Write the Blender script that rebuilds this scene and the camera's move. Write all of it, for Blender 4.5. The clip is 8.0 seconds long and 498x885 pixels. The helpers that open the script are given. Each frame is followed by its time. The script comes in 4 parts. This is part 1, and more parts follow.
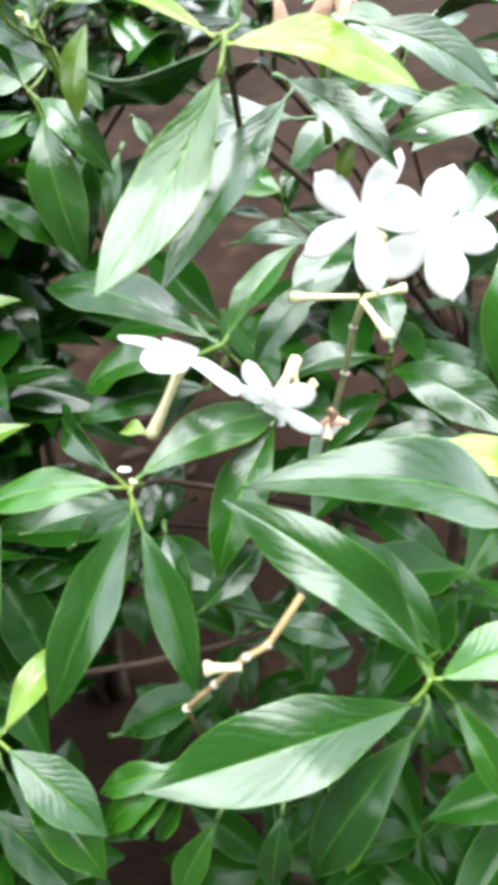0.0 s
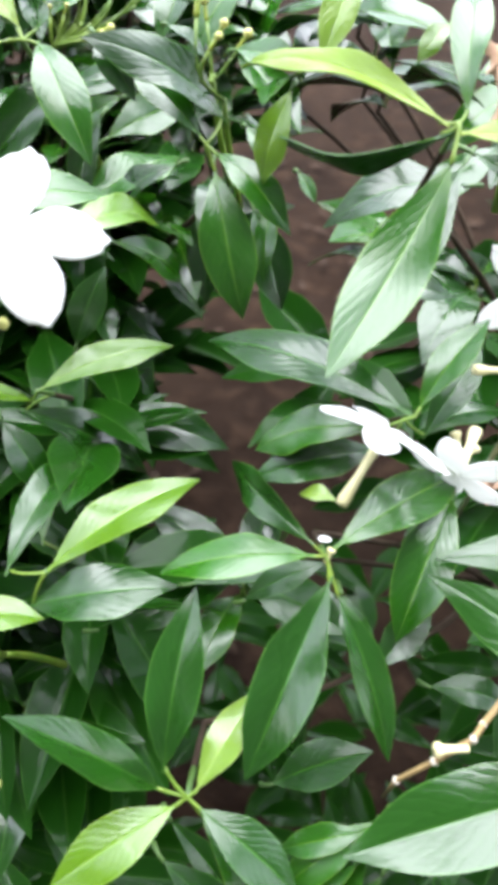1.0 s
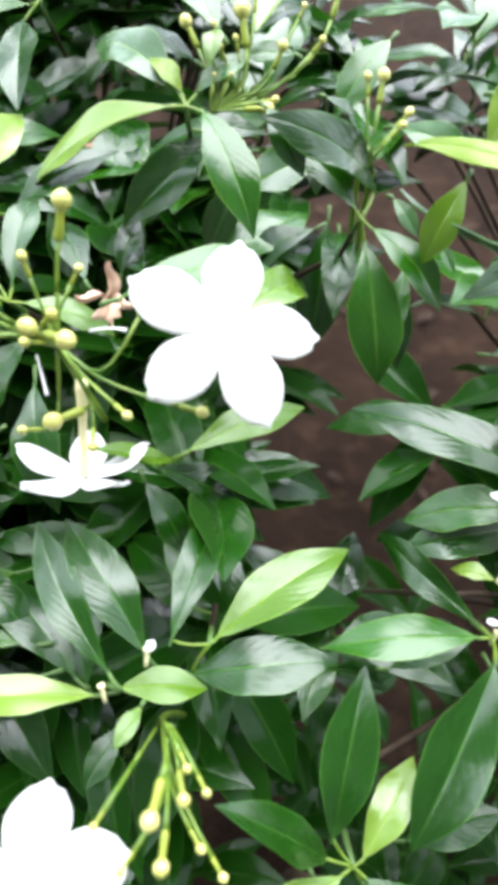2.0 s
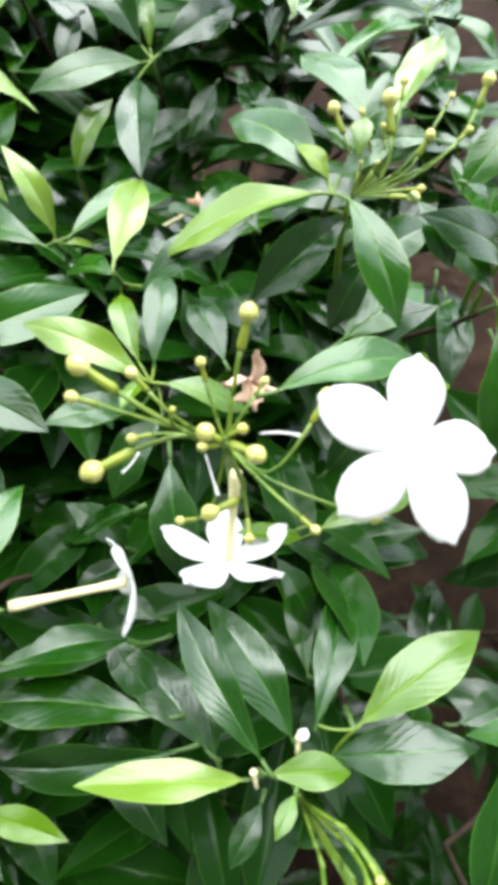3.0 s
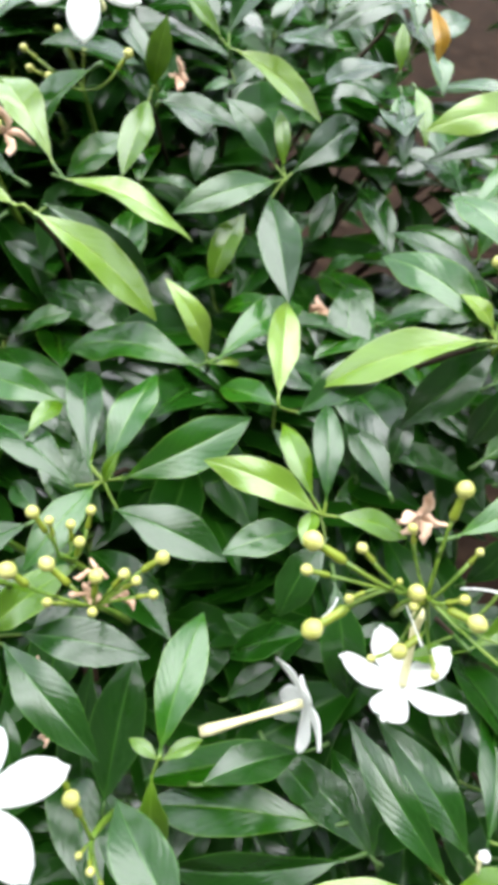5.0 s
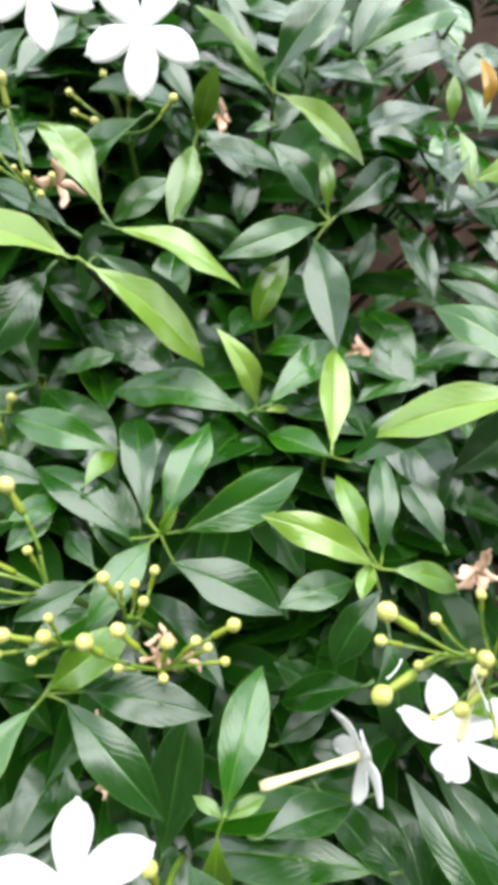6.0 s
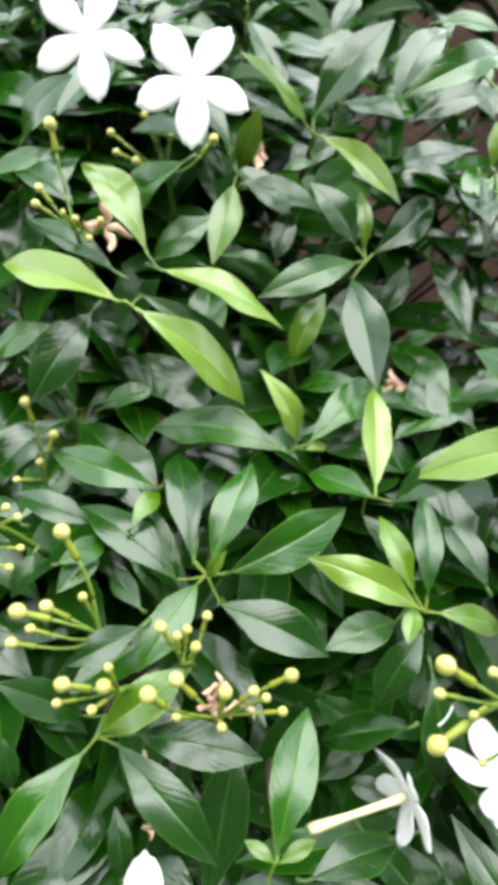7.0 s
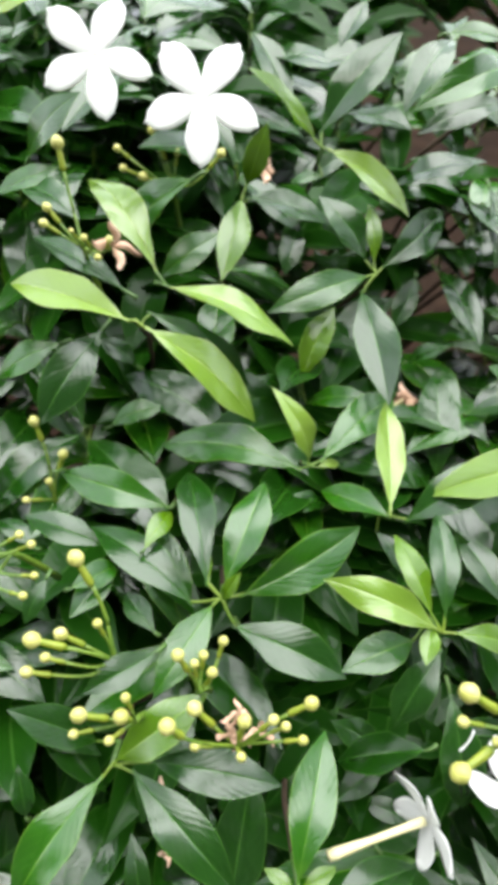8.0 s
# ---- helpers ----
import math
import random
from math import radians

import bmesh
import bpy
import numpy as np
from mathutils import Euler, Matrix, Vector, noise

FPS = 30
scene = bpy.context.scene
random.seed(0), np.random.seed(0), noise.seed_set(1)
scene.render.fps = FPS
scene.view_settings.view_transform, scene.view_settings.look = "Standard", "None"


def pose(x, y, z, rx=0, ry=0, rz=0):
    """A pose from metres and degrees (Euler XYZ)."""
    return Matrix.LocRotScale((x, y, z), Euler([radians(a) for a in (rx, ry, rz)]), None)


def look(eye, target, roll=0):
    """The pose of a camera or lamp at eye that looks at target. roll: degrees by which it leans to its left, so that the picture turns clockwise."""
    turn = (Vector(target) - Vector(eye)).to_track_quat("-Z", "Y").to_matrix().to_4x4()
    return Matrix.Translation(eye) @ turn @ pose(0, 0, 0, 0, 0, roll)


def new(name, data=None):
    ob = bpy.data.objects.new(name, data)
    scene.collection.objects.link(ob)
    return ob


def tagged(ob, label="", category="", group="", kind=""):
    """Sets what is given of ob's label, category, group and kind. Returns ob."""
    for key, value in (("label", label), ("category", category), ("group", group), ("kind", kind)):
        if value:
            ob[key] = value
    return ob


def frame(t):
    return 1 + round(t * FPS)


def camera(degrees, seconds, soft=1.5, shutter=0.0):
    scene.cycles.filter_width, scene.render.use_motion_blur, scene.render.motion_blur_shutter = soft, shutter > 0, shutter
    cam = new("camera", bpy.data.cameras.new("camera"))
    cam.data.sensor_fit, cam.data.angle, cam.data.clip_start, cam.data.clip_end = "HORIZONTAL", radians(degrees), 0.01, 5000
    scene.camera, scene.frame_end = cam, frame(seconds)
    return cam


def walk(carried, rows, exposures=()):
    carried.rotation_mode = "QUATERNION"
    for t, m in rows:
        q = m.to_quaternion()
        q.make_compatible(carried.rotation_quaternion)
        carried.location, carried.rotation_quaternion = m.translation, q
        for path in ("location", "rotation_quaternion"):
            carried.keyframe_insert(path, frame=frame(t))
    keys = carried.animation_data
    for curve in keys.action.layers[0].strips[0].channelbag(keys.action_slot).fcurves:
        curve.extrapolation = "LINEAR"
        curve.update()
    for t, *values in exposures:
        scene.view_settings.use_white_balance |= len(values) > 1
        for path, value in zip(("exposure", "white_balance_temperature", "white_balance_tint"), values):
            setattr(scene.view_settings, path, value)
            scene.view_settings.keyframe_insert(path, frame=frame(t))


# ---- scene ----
cam = camera(42.2, 8.0, soft=6.3, shutter=0.2)
cam.data.dof.use_dof, cam.data.dof.focus_distance, cam.data.dof.aperture_fstop = True, 0.21, 20.0
PATH = [
    (0, (0.01477, 0.00556, 0.95190), (-0.1172, 1.4072, -0.4686), -3.20),
    (0.5, (-0.01210, 0.01078, 0.96104), (-0.1348, 1.3933, -0.4790), -1.85),
    (1, (-0.04337, 0.01486, 0.96969), (-0.1067, 1.3997, -0.4719), 1.12),
    (1.5, (-0.07286, 0.02059, 0.97894), (-0.0787, 1.3948, -0.4741), 3.86),
    (2, (-0.09956, 0.02780, 0.98825), (-0.0771, 1.3867, -0.4790), 5.40),
    (2.2, (-0.11114, 0.03141, 0.99233), (-0.0762, 1.3851, -0.4795), 6.04),
    (3.3, (-0.15748, 0.04755, 1.01181), (-0.1176, 1.3818, -0.4775), 7.24),
    (3.5, (-0.16546, 0.04897, 1.01514), (-0.1092, 1.3857, -0.4715), 7.78),
    (4, (-0.18254, 0.05475, 1.02260), (-0.1114, 1.3835, -0.4705), 8.29),
    (4.5, (-0.19707, 0.05904, 1.03213), (-0.1281, 1.3945, -0.4551), 8.14),
    (6, (-0.23132, 0.07716, 1.05275), (-0.1566, 1.4036, -0.4422), 8.14),
    (6.5, (-0.24024, 0.08132, 1.05689), (-0.1691, 1.4102, -0.4361), 8.10),
    (7, (-0.24898, 0.08446, 1.06203), (-0.1739, 1.4211, -0.4238), 8.36),
    (7.5, (-0.25325, 0.08700, 1.06412), (-0.1780, 1.4295, -0.4165), 8.07),
    (8, (-0.25395, 0.09070, 1.06399), (-0.1800, 1.4307, -0.4189), 7.67),
]
EXPOSURES = ((0, 3.65, 6450, 11), (1, 3.42, 6400, 12), (2, 3.3, 6400, 12), (3.5, 3.02, 6600, 8), (4.7, 2.97, 6600, 8), (8, 2.80, 6800, 9))
walk(cam, [(t, look(eye, target, roll)) for t, eye, target, roll in PATH], EXPOSURES)

# ---- light: overcast sky ----
world = bpy.data.worlds.new("overcast_sky")
scene.world = world
world.use_nodes = True
wn = world.node_tree.nodes
sky = wn.new("ShaderNodeTexSky")
sky.sky_type = "NISHITA"
sky.sun_disc = False
sky.sun_elevation, sky.sun_rotation = radians(62), radians(200)
sky.air_density, sky.dust_density, sky.ozone_density = 1.0, 1.0, 1.0
soft_sky = wn.new("ShaderNodeHueSaturation")
soft_sky.inputs["Saturation"].default_value = 0.3
world.node_tree.links.new(sky.outputs[0], soft_sky.inputs["Color"])
world.node_tree.links.new(soft_sky.outputs[0], wn["Background"].inputs[0])
wn["Background"].inputs[1].default_value = 0.135

sun = new("sun", bpy.data.lights.new("sun", "SUN"))
sun.data.energy, sun.data.angle, sun.data.color = 1.0, radians(64), (0.98, 1.0, 1.01)
sun.matrix_world = look((0.1, 0.75, 2.2), (0, 0, 0))


# ---- materials ----
def mat(name, rough=0.5, **inputs):
    m = bpy.data.materials.new(name)
    m.use_nodes = True
    b = m.node_tree.nodes["Principled BSDF"]
    b.inputs["Roughness"].default_value = rough
    for key, value in inputs.items():
        b.inputs[key.replace("_", " ")].default_value = value
    return m, m.node_tree.nodes, m.node_tree.links, b


def math_node(n, l, op, a, b=None):
    k = n.new("ShaderNodeMath")
    k.operation = op
    for i, v in enumerate((a, b)):
        if v is None:
            continue
        if isinstance(v, (int, float)):
            k.inputs[i].default_value = v
        else:
            l.new(v, k.inputs[i])
    return k.outputs[0]


def blend(n, l, fac, a, b, mode="MIX"):
    k = n.new("ShaderNodeMix")
    k.data_type, k.blend_type = "RGBA", mode
    for socket, v in ((k.inputs["Factor"], fac), (k.inputs["A"], a), (k.inputs["B"], b)):
        if isinstance(v, (int, float)):
            socket.default_value = v
        elif isinstance(v, tuple):
            socket.default_value = (*v, 1)
        else:
            l.new(v, socket)
    return k.outputs["Result"]


def noise_node(n, l, scale, detail=3.0, coords=None, rough=0.55):
    k = n.new("ShaderNodeTexNoise")
    k.inputs["Scale"].default_value, k.inputs["Detail"].default_value, k.inputs["Roughness"].default_value = scale, detail, rough
    if coords is not None:
        l.new(coords, k.inputs["Vector"])
    return k.outputs["Fac"]


def remap(n, l, value, lo, hi, a, b):
    k = n.new("ShaderNodeMapRange")
    l.new(value, k.inputs["Value"])
    for key, v in (("From Min", lo), ("From Max", hi), ("To Min", a), ("To Max", b)):
        k.inputs[key].default_value = v
    return k.outputs["Result"]


def leaf_material(name, dark, light, rib, glow, through_light, rough, wax=0.75, joined=False):
    """Waxy leaf: midrib and side veins run by the leaf's own coordinates."""
    m, n, l, b = mat(name, rough)
    uv = n.new("ShaderNodeUVMap").outputs[0]
    sep = n.new("ShaderNodeSeparateXYZ")
    l.new(uv, sep.inputs[0])
    across = math_node(n, l, "ABSOLUTE", math_node(n, l, "SUBTRACT", sep.outputs["X"], 0.5))
    along = sep.outputs["Y"]
    if joined:
        rand = n.new("ShaderNodeNewGeometry").outputs["Random Per Island"]
    else:
        rand = n.new("ShaderNodeObjectInfo").outputs["Random"]
    pos = n.new("ShaderNodeTexCoord").outputs["Object" if joined else "UV"]
    big = noise_node(n, l, 9.0 if joined else 2.2, 3, pos)
    fine = noise_node(n, l, 120.0 if joined else 38.0, 4, pos)
    tone = math_node(n, l, "ADD", math_node(n, l, "MULTIPLY", rand, 0.65), math_node(n, l, "MULTIPLY", big, 0.5))
    col = blend(n, l, tone, dark, light)
    drift = math_node(n, l, "MULTIPLY", math_node(n, l, "ADD", noise_node(n, l, 4.0, 2, pos), rand), 1.3)
    phase = math_node(n, l, "SUBTRACT", math_node(n, l, "MULTIPLY", along, 11.0), math_node(n, l, "MULTIPLY", across, 6.5))
    phase = math_node(n, l, "ADD", phase, drift)
    wave = math_node(n, l, "COSINE", math_node(n, l, "MULTIPLY", phase, 2 * math.pi))
    vein = remap(n, l, wave, 0.92, 1.0, 0.0, 0.10)
    col = blend(n, l, vein, col, rib)
    edge = remap(n, l, across, 0.030, 0.010, 0.0, 0.8)
    fade = remap(n, l, along, 0.3, 1.0, 1.0, 0.45)
    col = blend(n, l, math_node(n, l, "MULTIPLY", edge, fade), col, rib)
    core = math_node(n, l, "MULTIPLY", remap(n, l, across, 0.30, 0.0, 0.0, 1.0), remap(n, l, along, 0.75, 0.1, 0.0, 0.42))
    col = blend(n, l, core, col, light)
    base_tint = remap(n, l, along, 0.16, 0.0, 0.0, 0.5)
    col = blend(n, l, base_tint, col, rib)
    col = blend(n, l, remap(n, l, fine, 0.55, 0.8, 0.0, 0.16), col, light)
    col = blend(n, l, remap(n, l, across, 0.470, 0.492, 0.0, 0.75), col, rib)
    l.new(col, b.inputs["Base Color"])
    l.new(remap(n, l, big, 0.3, 0.75, rough - 0.05, rough + 0.1), b.inputs["Roughness"])
    b.inputs["Specular IOR Level"].default_value = glow * 0.25
    b.inputs["Coat Weight"].default_value = wax
    b.inputs["Coat IOR"].default_value = 1.72
    b.inputs["Coat Roughness"].default_value = 0.09
    # the blade swells between sunken side veins and a sunken midrib
    swell = math_node(n, l, "POWER", math_node(n, l, "ABSOLUTE", math_node(n, l, "SINE", math_node(n, l, "MULTIPLY", phase, math.pi))), 0.6)
    quilt = math_node(n, l, "MULTIPLY", swell, remap(n, l, big, 0.35, 0.65, 0.03, 0.05 if joined else 0.32))
    groove = remap(n, l, across, 0.0, 0.05, 0.0, 0.35)
    height = math_node(n, l, "ADD", quilt, math_node(n, l, "MULTIPLY", fine, 0.25))
    height = math_node(n, l, "ADD", height, math_node(n, l, "ADD", groove, math_node(n, l, "MULTIPLY", big, 0.35)))
    bump = n.new("ShaderNodeBump")
    bump.inputs["Strength"].default_value, bump.inputs["Distance"].default_value = 0.35, 0.0008
    l.new(height, bump.inputs["Height"])
    l.new(bump.outputs[0], b.inputs["Normal"])
    l.new(bump.outputs[0], b.inputs["Coat Normal"])
    tr = n.new("ShaderNodeBsdfTranslucent")
    l.new(blend(n, l, 0.6, col, light), tr.inputs["Color"])
    mix = n.new("ShaderNodeMixShader")
    mix.inputs[0].default_value = through_light
    l.new(b.outputs[0], mix.inputs[1])
    l.new(tr.outputs[0], mix.inputs[2])
    l.new(mix.outputs[0], n["Material Output"].inputs[0])
    return m


LIME = leaf_material("lime_leaf", (0.095, 0.185, 0.003), (0.160, 0.260, 0.010), (0.32, 0.42, 0.08), 0.5, 0.3, 0.30, 0.45)
PALE = leaf_material("pale_leaf", (0.105, 0.215, 0.014), (0.185, 0.305, 0.036), (0.34, 0.46, 0.12), 0.5, 0.28, 0.30, 0.9)
FRESH = leaf_material("fresh_leaf", (0.046, 0.120, 0.0015), (0.088, 0.188, 0.003), (0.20, 0.35, 0.04), 0.5, 0.25, 0.30)
GREEN = leaf_material("green_leaf", (0.0085, 0.064, 0.0016), (0.021, 0.108, 0.0035), (0.12, 0.27, 0.025), 0.5, 0.28, 0.28)
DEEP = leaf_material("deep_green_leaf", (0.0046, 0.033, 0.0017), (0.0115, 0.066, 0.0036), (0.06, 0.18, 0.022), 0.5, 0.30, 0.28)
ORANGE = leaf_material("orange_leaf", (0.42, 0.20, 0.015), (0.55, 0.30, 0.03), (0.6, 0.4, 0.1), 0.6, 0.2, 0.35)
# dark with little wax: shade inside the crown is put into this material
STUFF = leaf_material("shaded_inner_leaf", (0.0046, 0.033, 0.0017), (0.012, 0.066, 0.0036), (0.05, 0.14, 0.02), 0.3, 0.32, 0.36, 0.12, joined=True)


def plain_material(name, dark, light, scale, rough=0.5, bump=0.0, distance=0.0005, **inputs):
    m, n, l, b = mat(name, rough, **inputs)
    pos = n.new("ShaderNodeTexCoord").outputs["Object"]
    spots = noise_node(n, l, scale, 5, pos)
    l.new(blend(n, l, remap(n, l, spots, 0.3, 0.7, 0.0, 1.0), dark, light), b.inputs["Base Color"])
    if bump:
        k = n.new("ShaderNodeBump")
        k.inputs["Strength"].default_value, k.inputs["Distance"].default_value = bump, distance
        l.new(noise_node(n, l, scale * 4, 4, pos), k.inputs["Height"])
        l.new(k.outputs[0], b.inputs["Normal"])
    return m


PETAL = plain_material("white_petal", (0.86, 0.86, 0.84), (0.90, 0.90, 0.88), 60, 0.55, 0.15, 0.0004)
petal_nodes, petal_links = PETAL.node_tree.nodes, PETAL.node_tree.links
petal_glow = petal_nodes.new("ShaderNodeBsdfTranslucent")
petal_glow.inputs["Color"].default_value = (0.92, 0.93, 0.91, 1)
petal_mix = petal_nodes.new("ShaderNodeMixShader")
petal_mix.inputs[0].default_value = 0.5
petal_links.new(petal_nodes["Principled BSDF"].outputs[0], petal_mix.inputs[1])
petal_links.new(petal_glow.outputs[0], petal_mix.inputs[2])
petal_links.new(petal_mix.outputs[0], petal_nodes["Material Output"].inputs[0])
TUBE = plain_material("cream_tube", (0.56, 0.51, 0.26), (0.68, 0.64, 0.38), 120, 0.45)
BUD = plain_material("bud_skin", (0.33, 0.34, 0.06), (0.49, 0.47, 0.17), 260, 0.4, 0.3, 0.0003)
NECK = plain_material("bud_neck", (0.13, 0.19, 0.010), (0.23, 0.27, 0.025), 160, 0.45)
STALK = plain_material("green_stalk", (0.06, 0.135, 0.010), (0.145, 0.22, 0.02), 90, 0.45)
BARK = plain_material("grey_bark", (0.030, 0.020, 0.013), (0.060, 0.042, 0.028), 90, 0.9, 0.5, 0.001, Specular_IOR_Level=0.15)
TWIG = plain_material("brown_twig", (0.13, 0.085, 0.03), (0.27, 0.19, 0.075), 140, 0.7, 0.4)
WITHERED = plain_material("withered_petal", (0.34, 0.19, 0.11), (0.66, 0.46, 0.34), 130, 0.75, 0.4)
# dark skin of the added wall, so that leaves reflect little from behind
BLOCKER = plain_material("dark_blocker", (0.05, 0.055, 0.045), (0.10, 0.102, 0.088), 3, 0.9, 0.3, 0.004)
SCAR = plain_material("pale_scar", (0.30, 0.26, 0.2), (0.48, 0.44, 0.38), 200, 0.8)
OLDSTEM = plain_material("old_stem", (0.10, 0.12, 0.05), (0.20, 0.20, 0.10), 120, 0.7, 0.4)
YOUNG = plain_material("young_stem", (0.035, 0.085, 0.015), (0.07, 0.14, 0.025), 120, 0.5)
LITTER = plain_material("dead_leaf", (0.016, 0.010, 0.0068), (0.034, 0.021, 0.0135), 40, 0.9, 0.4, Specular_IOR_Level=0.1)


def soil_material():
    m, n, l, b = mat("shaded_bare_soil", 0.95, Specular_IOR_Level=0.02)
    pos = n.new("ShaderNodeTexCoord").outputs["Object"]
    big, mid, fine = (noise_node(n, l, s, 5, pos) for s in (2.5, 14, 120))
    # browns darker than soil's own: shade under the shrubs is put into them
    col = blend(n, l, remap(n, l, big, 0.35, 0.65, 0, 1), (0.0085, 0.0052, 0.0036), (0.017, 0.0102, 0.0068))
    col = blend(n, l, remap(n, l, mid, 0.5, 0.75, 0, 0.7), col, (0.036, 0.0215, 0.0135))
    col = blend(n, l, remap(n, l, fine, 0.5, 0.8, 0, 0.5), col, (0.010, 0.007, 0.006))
    l.new(col, b.inputs["Base Color"])
    k = n.new("ShaderNodeBump")
    k.inputs["Strength"].default_value, k.inputs["Distance"].default_value = 0.8, 0.02
    l.new(math_node(n, l, "ADD", mid, math_node(n, l, "MULTIPLY", fine, 0.3)), k.inputs["Height"])
    l.new(k.outputs[0], b.inputs["Normal"])
    return m


SOIL = soil_material()


# ---- mesh helpers ----
def part(name, bm, material, parent, label=""):
    data = bpy.data.meshes.new(name)
    bm.to_mesh(data)
    bm.free()
    return part_of(name, data, material, parent, label)


def part_of(name, data, material, parent, label=""):
    if material and not data.materials:
        data.materials.append(material)
    ob = new(name, data)
    ob.parent = parent
    if label:
        tagged(ob, label)
    return ob


def smooth(bm):
    for f in bm.faces:
        f.smooth = True
    return bm


def tube(points, radii, sides=8, bm=None, closed=True):
    """A tapered round stem along points."""
    bm = bm or bmesh.new()
    points = [Vector(p) for p in points]
    rings = []
    for i, p in enumerate(points):
        ahead = (points[min(i + 1, len(points) - 1)] - points[max(i - 1, 0)]).normalized()
        turn = ahead.to_track_quat("Z", "Y").to_matrix()
        rings.append([bm.verts.new(p + turn @ Vector((math.cos(a) * radii[i], math.sin(a) * radii[i], 0)))
                      for a in (2 * math.pi * k / sides for k in range(sides))])
    for a, b in zip(rings, rings[1:]):
        for k in range(sides):
            bm.faces.new((a[k], a[(k + 1) % sides], b[(k + 1) % sides], b[k]))
    if closed:
        bm.faces.new(rings[0][::-1])
        bm.faces.new(rings[-1])
    return smooth(bm)


def glide(a, b, c, count):
    """Points on a bow from a to c that b pulls aside."""
    a, b, c = Vector(a), Vector(b), Vector(c)
    return [(1 - k) ** 2 * a + 2 * k * (1 - k) * b + k * k * c for k in (i / (count - 1) for i in range(count))]


# ---- leaves ----
def leaf_shape(v):
    """Half the width of a leaf, 0.5 at its widest, at v from base to tip."""
    if v < 0.05:
        return 0.035
    k = (v - 0.05) / 0.95
    body = math.sin(math.pi * k) ** 0.48
    t = min(1.0, max(0.0, (k - 0.62) / 0.38))
    foot = min(1.0, 0.36 + 1.9 * k)
    return max(0.008, 0.47 * body * foot * (1 - 0.74 * t ** 1.8) + 0.03 * (1 - k))


def leaf_rows(bend, fold, wavy, twist, seed, along, across):
    """The rows of points of a leaf that is 1 long and 1 wide."""
    rng = random.Random(seed)
    p1, p2 = rng.random() * 6.3, rng.random() * 6.3
    side = rng.uniform(-0.05, 0.05)
    rows = []
    for i in range(along + 1):
        v = i / along
        half = leaf_shape(v)
        row = []
        for j in range(across + 1):
            u = 2 * j / across - 1
            u = math.copysign(abs(u) ** 1.9, u)
            x = u * half * (1 + wavy * 0.6 * math.sin(v * 15 + (p2 if u < 0 else p1))) + side * math.sin(math.pi * v)
            z = bend * 4 * v * (1 - v) - 0.3 * bend * v * v
            z += fold * half * (abs(u) - 0.22 * u * u) * (1 - 0.3 * v)
            z += wavy * (u * u + 0.2 * abs(u)) * math.sin(v * 9 + (p1 if u < 0 else p2)) * half
            z += 0.5 * wavy * half * math.sin(v * 23 + p2) * abs(u) * (1 - abs(u))
            z += twist * u * half * v
            row.append((x, v, z, 0.5 + u * 0.5, v))
        rows.append(row)
    return rows


def leaf_mesh(name, bend, fold, wavy, twist, seed, along=20, across=8):
    """Upper and lower skin, which meet at the margin and stand a little apart at the midrib."""
    bm = bmesh.new()
    layer = bm.loops.layers.uv.new("UVMap")
    rows = leaf_rows(bend, fold, wavy, twist, seed, along, across)
    skins = []
    for depth in (0.0, 0.005):
        skins.append([[bm.verts.new((x, y, z - depth - (depth * 1.5 if abs(u - 0.5) < 0.03 else 0))) for x, y, z, u, v in row] for row in rows])
    for s, grid in enumerate(skins):
        for i in range(along):
            for j in range(across):
                corners = [(i, j), (i, j + 1), (i + 1, j + 1), (i + 1, j)]
                for three in ((0, 1, 2), (0, 2, 3)):
                    tri = [corners[k] for k in (three[::-1] if s else three)]
                    face = bm.faces.new([grid[a][b] for a, b in tri])
                    face.smooth = True
                    for loop, (a, b) in zip(face.loops, tri):
                        loop[layer].uv = rows[a][b][3:5]
    top, under = skins
    rim = [(i, 0) for i in range(along + 1)] + [(along, j) for j in range(1, across + 1)] + [(i, across) for i in range(along - 1, -1, -1)]
    for (a, b), (c, d) in zip(rim, rim[1:]):
        face = bm.faces.new((top[a][b], top[c][d], under[c][d], under[a][b]))
        for loop, (e, f) in zip(face.loops, ((a, b), (c, d), (c, d), (a, b))):
            loop[layer].uv = rows[e][f][3:5]
    middle = across // 2
    for i in range(along):
        bm.edges.get((top[i][middle], top[i + 1][middle])).smooth = False
    data = bpy.data.meshes.new(name)
    bm.to_mesh(data)
    bm.free()
    return data


LEAF_FORMS = [(0.09, 0.10, 0.035, 0.05), (0.13, 0.07, 0.045, -0.1), (0.07, 0.16, 0.035, 0.1), (0.16, 0.09, 0.05, 0.0),
              (0.05, 0.13, 0.04, -0.12), (0.12, 0.05, 0.06, 0.14), (0.11, 0.05, 0.035, 0.0), (-0.08, 0.10, 0.035, 0.05), (-0.05, 0.02, 0.03, 0.0)]
leaf_data = {}
LEAF_LABELS = {"lime_leaf": "lime yellow young leaf", "pale_leaf": "pale green young leaf", "orange_leaf": "orange dying leaf"}
leaf_count = [0]
branch_ways = {}


def leaf_pose(x, y, z, yaw, pitch, roll):
    """Local y runs along the leaf and local z is its upper face."""
    ahead = Vector((math.cos(radians(yaw)) * math.cos(radians(pitch)), math.sin(radians(yaw)) * math.cos(radians(pitch)), math.sin(radians(pitch))))
    up = (Vector((0, 0, 1)) - ahead.z * ahead).normalized()
    side = ahead.cross(up)
    face = up * math.cos(radians(roll)) + side * math.sin(radians(roll))
    right = ahead.cross(face)
    m = Matrix((right, ahead, face)).transposed().to_4x4()
    m.translation = (x, y, z)
    return m


